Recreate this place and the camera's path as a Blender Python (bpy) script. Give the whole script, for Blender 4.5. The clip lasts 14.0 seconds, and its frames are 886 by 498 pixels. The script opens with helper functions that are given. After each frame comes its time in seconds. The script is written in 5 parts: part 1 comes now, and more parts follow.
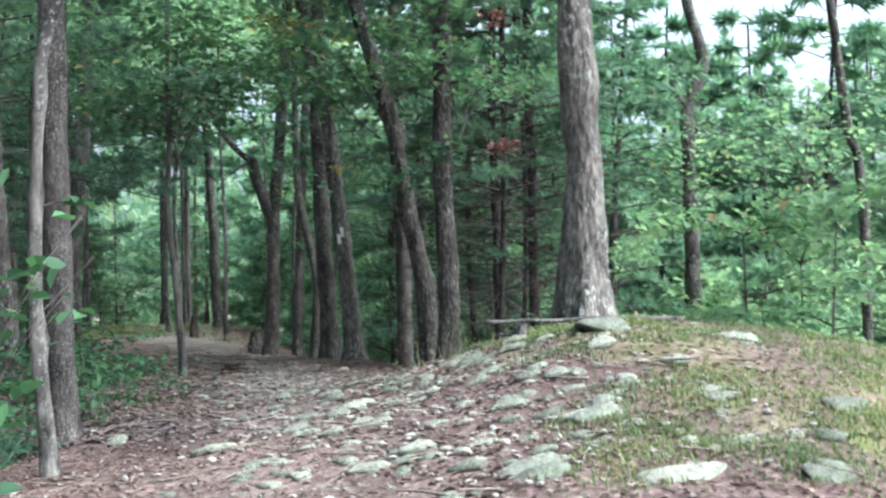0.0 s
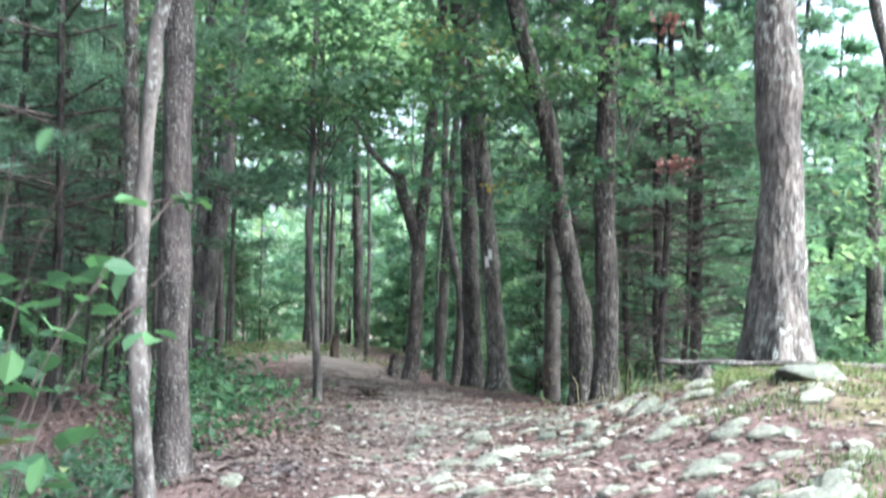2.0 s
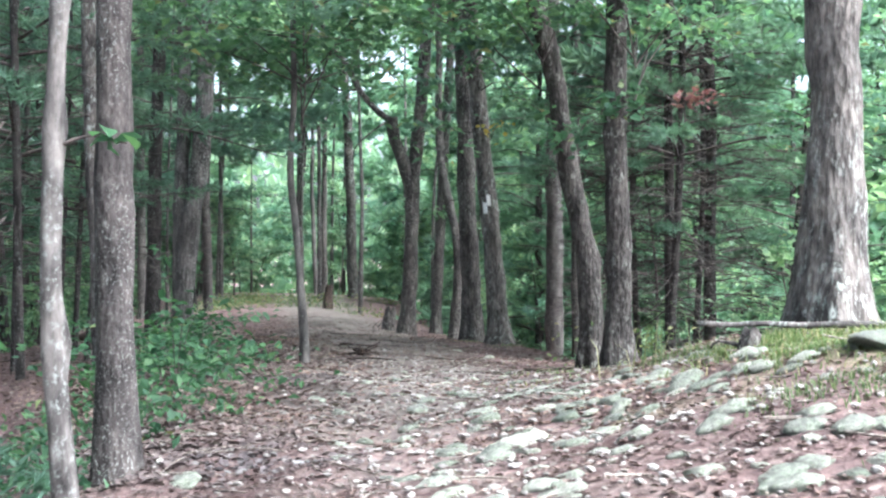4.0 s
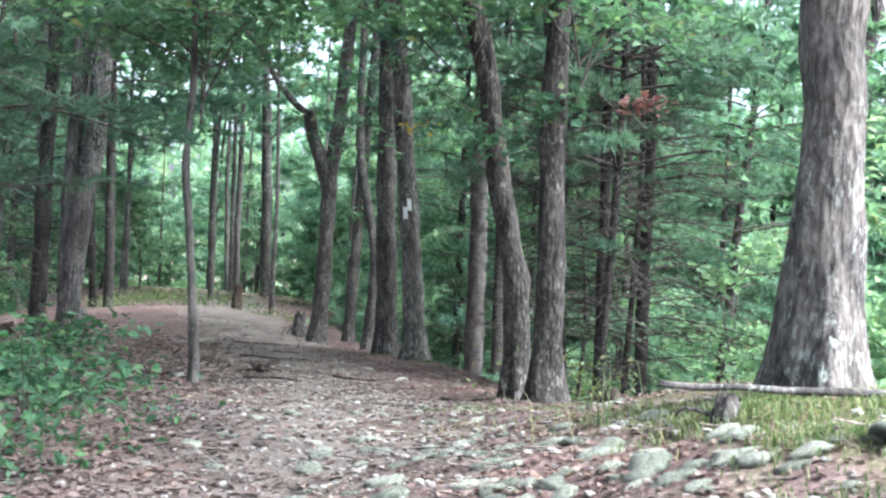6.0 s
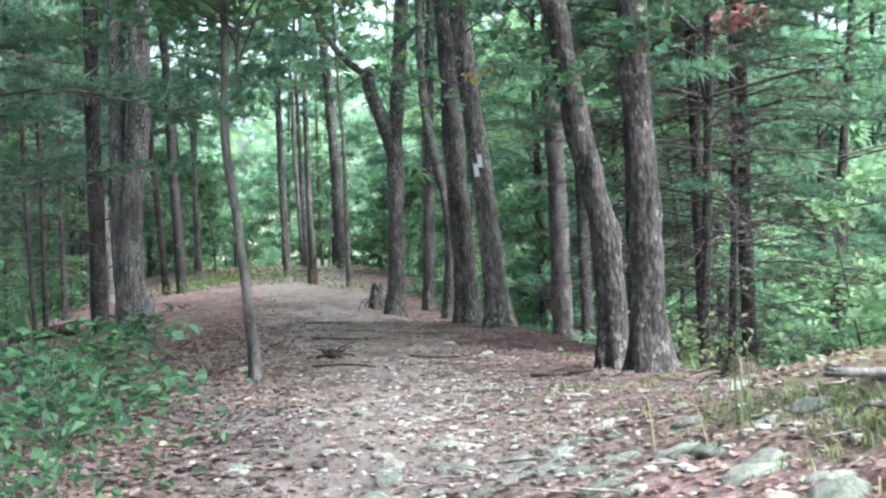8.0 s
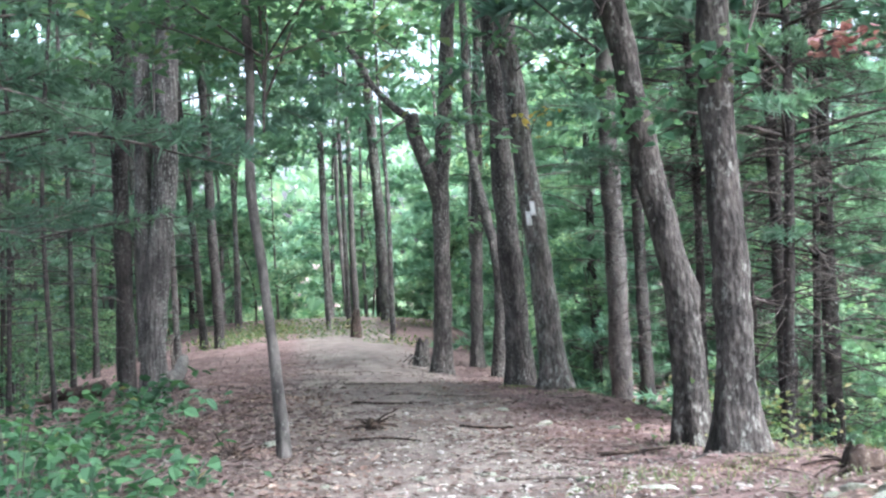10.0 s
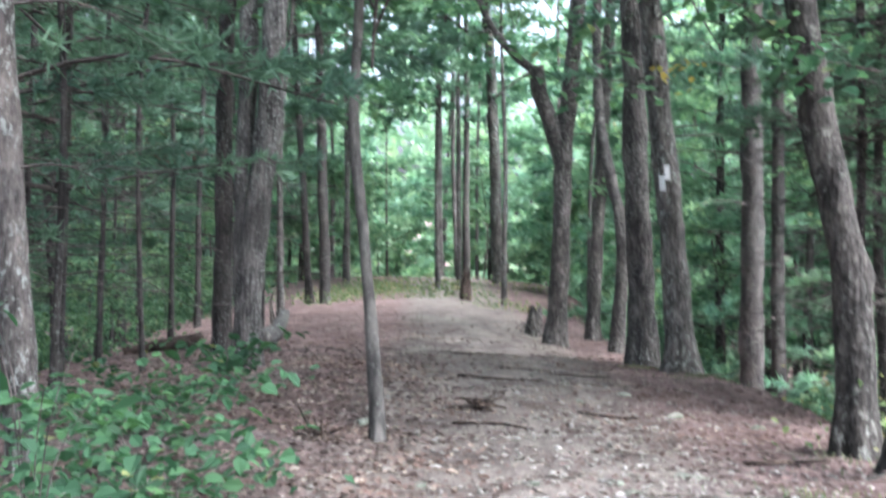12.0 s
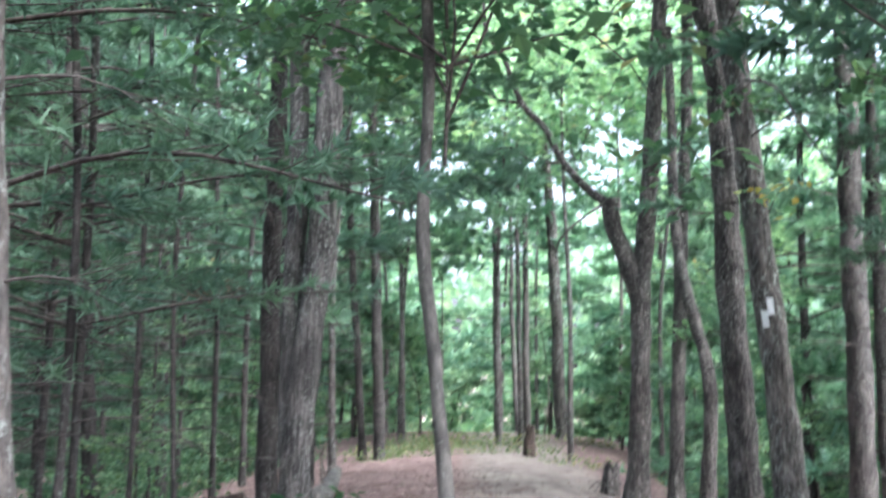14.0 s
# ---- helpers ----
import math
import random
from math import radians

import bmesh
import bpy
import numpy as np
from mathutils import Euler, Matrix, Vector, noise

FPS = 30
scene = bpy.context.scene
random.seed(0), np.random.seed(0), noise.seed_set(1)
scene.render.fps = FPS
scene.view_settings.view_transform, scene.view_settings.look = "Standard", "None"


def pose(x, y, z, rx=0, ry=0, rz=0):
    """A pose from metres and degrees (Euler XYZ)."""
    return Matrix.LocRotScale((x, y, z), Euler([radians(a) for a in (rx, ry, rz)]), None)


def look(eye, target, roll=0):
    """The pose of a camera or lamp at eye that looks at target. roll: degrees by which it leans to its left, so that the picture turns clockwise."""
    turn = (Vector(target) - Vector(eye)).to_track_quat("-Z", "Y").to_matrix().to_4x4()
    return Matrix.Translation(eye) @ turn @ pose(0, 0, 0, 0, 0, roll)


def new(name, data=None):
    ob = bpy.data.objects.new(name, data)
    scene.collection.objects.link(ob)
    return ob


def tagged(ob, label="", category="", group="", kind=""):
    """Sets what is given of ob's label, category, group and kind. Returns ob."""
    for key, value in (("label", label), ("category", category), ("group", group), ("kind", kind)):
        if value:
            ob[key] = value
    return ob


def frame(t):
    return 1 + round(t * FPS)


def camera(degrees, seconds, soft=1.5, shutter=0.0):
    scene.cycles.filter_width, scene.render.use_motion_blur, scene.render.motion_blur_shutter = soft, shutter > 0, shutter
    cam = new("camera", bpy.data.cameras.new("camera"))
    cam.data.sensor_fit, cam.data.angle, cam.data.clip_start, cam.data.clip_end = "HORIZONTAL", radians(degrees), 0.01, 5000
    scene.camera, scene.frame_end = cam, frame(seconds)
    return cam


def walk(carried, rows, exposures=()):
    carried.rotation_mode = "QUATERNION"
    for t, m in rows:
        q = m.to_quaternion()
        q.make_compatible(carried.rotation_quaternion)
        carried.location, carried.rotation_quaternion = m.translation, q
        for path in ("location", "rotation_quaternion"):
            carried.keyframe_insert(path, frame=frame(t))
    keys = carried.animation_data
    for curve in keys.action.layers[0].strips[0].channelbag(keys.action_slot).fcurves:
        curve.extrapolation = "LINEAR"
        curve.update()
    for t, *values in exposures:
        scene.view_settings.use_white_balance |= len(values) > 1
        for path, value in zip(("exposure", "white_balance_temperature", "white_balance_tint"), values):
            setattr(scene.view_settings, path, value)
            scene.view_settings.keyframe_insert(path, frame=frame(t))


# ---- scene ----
cam = camera(39.9, 14.0, soft=2.35, shutter=0.5)
PATH = [
    (0.0, 0.000, 0.000, 1.500, 91.00, 0.00, -0.00),
    (0.5, 0.029, 0.354, 1.489, 91.88, -1.29, 2.18),
    (1.0, 0.013, 0.732, 1.518, 92.82, -0.32, 6.69),
    (1.5, -0.131, 1.067, 1.519, 93.35, -0.26, 7.64),
    (2.0, -0.189, 1.344, 1.490, 92.08, -2.32, 6.68),
    (2.2, -0.209, 1.510, 1.461, 90.31, -0.58, 6.30),
    (4.3, -0.361, 2.892, 1.582, 89.56, -1.47, 6.49),
    (4.5, -0.360, 3.034, 1.615, 90.02, -1.24, 6.80),
    (5.0, -0.393, 3.363, 1.620, 90.40, -1.27, 7.84),
    (5.5, -0.454, 3.776, 1.659, 89.40, -0.35, 5.75),
    (6.0, -0.453, 4.240, 1.684, 89.66, -3.80, 2.75),
    (6.5, -0.511, 4.699, 1.669, 89.54, -1.17, 4.08),
    (7.0, -0.564, 5.022, 1.711, 89.15, -1.36, 1.94),
    (7.5, -0.532, 5.426, 1.731, 88.23, -1.77, 2.89),
    (8.0, -0.511, 5.726, 1.720, 87.55, 1.24, 6.38),
    (8.2, -0.537, 5.855, 1.710, 88.14, 0.50, 6.66),
    (10.3, -0.801, 7.321, 1.767, 90.38, 1.46, 8.78),
    (10.5, -0.862, 7.463, 1.761, 90.51, -1.25, 10.07),
    (11.0, -0.966, 7.771, 1.714, 88.09, -2.46, 10.79),
    (11.5, -1.007, 8.163, 1.748, 84.92, -0.12, 11.79),
    (12.0, -1.049, 8.485, 1.753, 88.03, -1.27, 13.83),
    (12.5, -1.181, 8.845, 1.745, 90.67, -3.37, 14.13),
    (13.0, -1.276, 9.173, 1.663, 92.45, -1.26, 14.36),
    (13.5, -1.425, 9.605, 1.654, 92.28, 0.76, 17.93),
    (14.0, -1.689, 10.129, 1.580, 95.29, -0.91, 16.26),
]
EXPOSURES = [(0.0, 2.12, 5550, 3), (0.5, 2.35, 5550, 3), (1.5, 2.66, 5600, 5), (5.0, 2.8, 5560, 8), (8.0, 2.88, 5540, 7), (10.5, 3.05, 5560, 11), (11.5, 2.95, 5520, 9), (13.0, 3.08, 5620, 14), (14.0, 3.12, 5600, 11)]
walk(cam, [(t, pose(*p)) for t, *p in PATH], EXPOSURES)

# ---- sky and sun: a bright, thinly overcast day ----
SUN_AZ, SUN_EL = radians(112), radians(52)      # clockwise from +y, above the horizon
world = bpy.data.worlds.new("overcast_sky")
scene.world = world
world.use_nodes = True
wn = world.node_tree
sky = wn.nodes.new("ShaderNodeTexSky")
sky.sky_type = "NISHITA"
sky.sun_disc = False
sky.sun_elevation, sky.sun_rotation = SUN_EL, SUN_AZ
sky.air_density, sky.dust_density = 0.8, 7.0
veil = wn.nodes.new("ShaderNodeHueSaturation")      # thin white cloud takes most of the blue out
veil.inputs["Saturation"].default_value = 0.45
wn.links.new(sky.outputs["Color"], veil.inputs["Color"])
wn.links.new(veil.outputs["Color"], wn.nodes["Background"].inputs["Color"])
wn.nodes["Background"].inputs["Strength"].default_value = 0.15
sun = new("sun", bpy.data.lights.new("sun", "SUN"))
sun.data.energy, sun.data.angle, sun.data.color = 1.35, radians(34), (1.0, 0.95, 0.87)
sun.matrix_world = look((math.sin(SUN_AZ) * math.cos(SUN_EL) * 60, math.cos(SUN_AZ) * math.cos(SUN_EL) * 60, math.sin(SUN_EL) * 60), (0, 0, 0))


# ---- materials ----
def material(name):
    m = bpy.data.materials.new(name)
    m.use_nodes = True
    return m, m.node_tree.nodes, m.node_tree.links, m.node_tree.nodes["Principled BSDF"]


def ramp(nodes, links, source, stops, interpolation="LINEAR"):
    r = nodes.new("ShaderNodeValToRGB")
    r.color_ramp.interpolation = interpolation
    while len(r.color_ramp.elements) < len(stops):
        r.color_ramp.elements.new(0.5)
    for e, (p, c) in zip(r.color_ramp.elements, stops):
        e.position, e.color = p, (*c, 1) if len(c) == 3 else c
    links.new(source, r.inputs["Fac"])
    return r.outputs["Color"]


def noise_tex(nodes, links, vector, scale, detail=4.0, rough=0.6, kind="noise"):
    n = nodes.new("ShaderNodeTexNoise" if kind == "noise" else "ShaderNodeTexVoronoi")
    n.inputs["Scale"].default_value = scale
    if kind == "noise":
        n.inputs["Detail"].default_value, n.inputs["Roughness"].default_value = detail, rough
    links.new(vector, n.inputs["Vector"])
    return n


def mapped(nodes, links, scale):
    co = nodes.new("ShaderNodeTexCoord")
    mp = nodes.new("ShaderNodeMapping")
    mp.inputs["Scale"].default_value = scale
    links.new(co.outputs["Object"], mp.inputs["Vector"])
    return mp.outputs["Vector"]


def mix(nodes, links, fac, a, b, kind="MIX"):
    m = nodes.new("ShaderNodeMix")
    m.data_type, m.blend_type = "RGBA", kind
    for socket, v in ((m.inputs[0], fac), (m.inputs[6], a), (m.inputs[7], b)):
        if isinstance(v, (int, float)):
            socket.default_value = v
        elif isinstance(v, tuple):
            socket.default_value = (*v, 1)
        else:
            links.new(v, socket)
    return m.outputs[2]


def bump(nodes, links, height, bsdf, strength, distance=0.02):
    b = nodes.new("ShaderNodeBump")
    b.inputs["Strength"].default_value, b.inputs["Distance"].default_value = strength, distance
    links.new(height, b.inputs["Height"])
    links.new(b.outputs["Normal"], bsdf.inputs["Normal"])


def bark_material(name, dark, mid, light, lichen, amount, plates=(16, 16, 2.6), depth=0.03, fleck=(34, 34, 24)):
    """Furrowed bark: long plates, fine grain, patches of pale lichen."""
    m, n, l, b = material(name)
    v = mapped(n, l, plates)
    plate = noise_tex(n, l, v, 1.0, 5, 0.65)
    cell = noise_tex(n, l, v, 1.3, kind="voronoi")
    grain = noise_tex(n, l, mapped(n, l, (60, 60, 9)), 1.0, 4, 0.7)
    col = ramp(n, l, plate.outputs["Fac"], [(0.32, dark), (0.5, mid), (0.68, light)])
    col = mix(n, l, 0.35, col, ramp(n, l, grain.outputs["Fac"], [(0.35, dark), (0.7, light)]), "MIX")
    blotch = noise_tex(n, l, mapped(n, l, (6, 6, 2.4)), 1.0, 5, 0.7)
    col = mix(n, l, 1.0, col, ramp(n, l, blotch.outputs["Fac"], [(0.36, (0.33, 0.33, 0.34)), (0.5, (0.85, 0.85, 0.85)), (0.62, (1.4, 1.38, 1.35))]), "MULTIPLY")
    spots = noise_tex(n, l, mapped(n, l, fleck), 1.0, 6, 0.75)
    wide = noise_tex(n, l, mapped(n, l, (1.3, 1.3, 0.8)), 1.0, 2, 0.5)
    mask = ramp(n, l, spots.outputs["Fac"], [(0.56 - amount * 0.1, (0, 0, 0)), (0.63 - amount * 0.1, (1, 1, 1))])
    mask = mix(n, l, 1.0, mask, ramp(n, l, wide.outputs["Fac"], [(0.36, (0.1, 0.1, 0.1)), (0.6, (1, 1, 1))]), "MULTIPLY")
    l.new(mix(n, l, mask, col, lichen), b.inputs["Base Color"])
    b.inputs["Roughness"].default_value = 0.95
    b.inputs["Specular IOR Level"].default_value = 0.15
    bump(n, l, mix(n, l, 0.5, plate.outputs["Fac"], cell.outputs["Distance"]), b, 0.6, depth)
    return m


def leaf_material(name, stops, clear=0.45, rough=0.55, even=0.0):
    """Thin leaves: gloss above, light passing through; each leaf or tuft has its own tone."""
    m, n, l, b = material(name)
    g = n.new("ShaderNodeNewGeometry")
    stops = [(p, tuple(0.84 * v + 0.16 * sum(c) / 3 for v in c)) for p, c in stops]
    middle = tuple(sum(c[q] for _, c in stops) / len(stops) for q in range(3))
    stops = [(p, tuple(v + even * (w - v) for v, w in zip(c, middle))) for p, c in stops]
    col = ramp(n, l, g.outputs["Random Per Island"], stops)
    patch = noise_tex(n, l, mapped(n, l, (0.5, 0.5, 0.5)), 1.0, 3, 0.6)
    col = mix(n, l, 1.0, col, ramp(n, l, patch.outputs["Fac"], [(0.3, (0.6, 0.68, 0.7)), (0.7, (1.25, 1.15, 0.95))]), "MULTIPLY")
    l.new(col, b.inputs["Base Color"])
    b.inputs["Roughness"].default_value = rough
    b.inputs["Specular IOR Level"].default_value = 0.3
    t = n.new("ShaderNodeBsdfTranslucent")
    l.new(mix(n, l, 1.0, col, (1.15, 1.25, 0.95), "MULTIPLY"), t.inputs["Color"])
    s = n.new("ShaderNodeMixShader")
    s.inputs[0].default_value = clear
    l.new(b.outputs[0], s.inputs[1])
    l.new(t.outputs[0], s.inputs[2])
    l.new(s.outputs[0], n["Material Output"].inputs["Surface"])
    return m


OAK_BARK = bark_material("oak_bark", (0.03, 0.026, 0.024), (0.1, 0.088, 0.08), (0.19, 0.172, 0.158), (0.3, 0.315, 0.285), 0.3, (20, 20, 7), 0.07, (26, 26, 11))
DARK_OAK_BARK = bark_material("dark_oak_bark", (0.015, 0.013, 0.012), (0.046, 0.041, 0.037), (0.105, 0.094, 0.086), (0.2, 0.2, 0.178), 0.1, (20, 20, 9), 0.06, (14, 14, 8))
BROWN_BARK = bark_material("brown_bark", (0.02, 0.0175, 0.0165), (0.066, 0.058, 0.054), (0.135, 0.12, 0.111), (0.29, 0.29, 0.26), 0.2, (20, 20, 7), 0.07)
PINE_BARK = bark_material("pine_bark", (0.018, 0.015, 0.014), (0.038, 0.033, 0.031), (0.07, 0.062, 0.058), (0.2, 0.212, 0.196), 0.1, (22, 22, 7), 0.03)
SPECKLED_BARK = bark_material("speckled_pine_bark", (0.026, 0.022, 0.021), (0.058, 0.05, 0.047), (0.095, 0.083, 0.078), (0.29, 0.3, 0.275), 0.1, (26, 26, 12), 0.03, (70, 70, 50))
SPOTTED_BARK = bark_material("spotted_bark", (0.03, 0.026, 0.024), (0.07, 0.061, 0.056), (0.115, 0.101, 0.094), (0.25, 0.265, 0.245), 0.35, (26, 26, 12), 0.03, (20, 20, 10))
GREY_BARK = bark_material("grey_furrowed_bark", (0.026, 0.023, 0.022), (0.08, 0.073, 0.069), (0.16, 0.147, 0.139), (0.3, 0.31, 0.285), 0.25, (24, 24, 4), 0.08)
SMOOTH_BARK = bark_material("smooth_sapling_bark", (0.05, 0.046, 0.042), (0.085, 0.078, 0.072), (0.12, 0.111, 0.103), (0.2, 0.2, 0.185), 0.0, (12, 12, 4), 0.008)
PALE_BARK = bark_material("pale_bark", (0.038, 0.033, 0.031), (0.095, 0.085, 0.079), (0.16, 0.146, 0.137), (0.23, 0.245, 0.225), 0.25, (14, 14, 5), 0.02)
DEAD_WOOD = bark_material("dead_wood", (0.055, 0.043, 0.036), (0.14, 0.115, 0.097), (0.25, 0.215, 0.185), (0.32, 0.3, 0.27), 0.2, (30, 30, 30), 0.012)
ROT_WOOD = bark_material("rotten_wood", (0.015, 0.012, 0.011), (0.045, 0.032, 0.026), (0.095, 0.07, 0.056), (0.18, 0.16, 0.14), 0.0, (20, 20, 12), 0.02)
TWIG = bark_material("twig_bark", (0.036, 0.03, 0.028), (0.08, 0.067, 0.061), (0.135, 0.115, 0.105), (0.2, 0.2, 0.18), 0.0, (30, 30, 10), 0.004)

NEEDLES = leaf_material("pine_needles", [(0.0, (0.072, 0.142, 0.108)), (0.5, (0.11, 0.21, 0.158)), (1.0, (0.165, 0.285, 0.21))], 0.5, 0.6, 0.5)
# lighter copy of NEEDLES: sunlight on the low-ground pines is put into the colour
BRIGHT_NEEDLES = leaf_material("sun_painted_needles", [(0.0, (0.1, 0.205, 0.15)), (0.5, (0.155, 0.3, 0.215)), (1.0, (0.22, 0.39, 0.275))], 0.5, 0.6, 0.5)
LEAVES = leaf_material("green_leaves", [(0.0, (0.05, 0.12, 0.07)), (0.55, (0.085, 0.185, 0.1)), (0.95, (0.13, 0.245, 0.12)), (1.0, (0.24, 0.22, 0.09))], 0.5)
# paler leaf green for everything far off: distance haze painted into the base colour
FAR_LEAVES = leaf_material("haze_painted_leaves", [(0.0, (0.12, 0.24, 0.16)), (0.6, (0.2, 0.34, 0.225)), (1.0, (0.3, 0.42, 0.27))], 0.55)
# leaf green raised well above LEAVES, so sunlit foliage is painted in
BRIGHT_LEAVES = leaf_material("sun_painted_leaves", [(0.0, (0.12, 0.235, 0.15)), (0.6, (0.22, 0.37, 0.225)), (0.97, (0.3, 0.45, 0.26)), (1.0, (0.34, 0.27, 0.16))], 0.55)
SHRUB_LEAVES = leaf_material("shrub_leaves", [(0.0, (0.032, 0.09, 0.048)), (0.6, (0.054, 0.145, 0.066)), (0.97, (0.085, 0.2, 0.08)), (1.0, (0.3, 0.27, 0.09))], 0.4, 0.65)
RED_LEAVES = leaf_material("red_leaves", [(0.0, (0.16, 0.055, 0.065)), (0.6, (0.25, 0.095, 0.105)), (1.0, (0.24, 0.13, 0.115))], 0.35)
YELLOW_LEAVES = leaf_material("yellow_leaves", [(0.0, (0.3, 0.26, 0.05)), (0.6, (0.45, 0.32, 0.07)), (1.0, (0.2, 0.26, 0.05))], 0.4)
BROWN_NEEDLES = leaf_material("brown_needles", [(0.0, (0.14, 0.095, 0.07)), (1.0, (0.26, 0.185, 0.14))], 0.3)
LITTER = leaf_material("fallen_leaves", [(0.0, (0.06, 0.034, 0.032)), (0.4, (0.13, 0.078, 0.073)), (0.75, (0.165, 0.11, 0.104)), (0.96, (0.19, 0.148, 0.14)), (1.0, (0.3, 0.265, 0.245))], 0.12, 0.7)
DEAD_LEAVES = leaf_material("dead_leaves", [(0.0, (0.06, 0.039, 0.039)), (0.5, (0.125, 0.083, 0.08)), (0.9, (0.185, 0.132, 0.126)), (1.0, (0.29, 0.245, 0.23))], 0.1, 0.7)
GRASS = leaf_material("grass_blades", [(0.0, (0.07, 0.12, 0.045)), (0.6, (0.13, 0.19, 0.07)), (1.0, (0.27, 0.24, 0.14))], 0.4)
FERN = leaf_material("crest_undergrowth", [(0.0, (0.08, 0.14, 0.055)), (0.6, (0.14, 0.2, 0.08)), (1.0, (0.26, 0.22, 0.11))], 0.4)


def rock_material():
    m, n, l, b = material("lichened_stone")
    v = mapped(n, l, (1, 1, 1))
    a = noise_tex(n, l, v, 7, 8, 0.7)
    f = noise_tex(n, l, v, 45, 4, 0.7)
    p = noise_tex(n, l, v, 3.2, 5, 0.65)
    info = n.new("ShaderNodeObjectInfo")
    col = ramp(n, l, a.outputs["Fac"], [(0.3, (0.07, 0.078, 0.07)), (0.5, (0.17, 0.18, 0.165)), (0.7, (0.3, 0.305, 0.28))])
    col = mix(n, l, 0.4, col, ramp(n, l, f.outputs["Fac"], [(0.35, (0.08, 0.08, 0.075)), (0.65, (0.36, 0.355, 0.33))]))
    lichen = mix(n, l, ramp(n, l, p.outputs["Fac"], [(0.47, (0, 0, 0)), (0.6, (0.85, 0.85, 0.85))]), col, (0.28, 0.31, 0.265))
    grime = noise_tex(n, l, v, 5.5, 7, 0.75)
    lichen = mix(n, l, ramp(n, l, grime.outputs["Fac"], [(0.52, (0, 0, 0)), (0.6, (0.65, 0.65, 0.65))]), lichen, (0.085, 0.095, 0.068))
    tone = ramp(n, l, info.outputs["Random"], [(0.0, (0.7, 0.73, 0.63)), (0.6, (1.15, 1.15, 1.04)), (1.0, (1.65, 1.6, 1.45))])
    l.new(mix(n, l, 1.0, lichen, tone, "MULTIPLY"), b.inputs["Base Color"])
    b.inputs["Roughness"].default_value = 0.9
    bump(n, l, mix(n, l, 0.4, a.outputs["Fac"], f.outputs["Fac"]), b, 1.0, 0.05)
    return m


def chip_material():
    m, n, l, b = material("pale_stone_chips")
    g = n.new("ShaderNodeNewGeometry")
    f = noise_tex(n, l, mapped(n, l, (1, 1, 1)), 40, 4, 0.7)
    col = ramp(n, l, g.outputs["Random Per Island"], [(0.0, (0.1, 0.086, 0.075)), (0.4, (0.2, 0.18, 0.16)), (0.75, (0.235, 0.215, 0.195)), (1.0, (0.31, 0.29, 0.262))])
    l.new(mix(n, l, 0.3, col, ramp(n, l, f.outputs["Fac"], [(0.3, (0.12, 0.11, 0.1)), (0.7, (0.42, 0.4, 0.37))])), b.inputs["Base Color"])
    b.inputs["Roughness"].default_value = 0.9
    return m


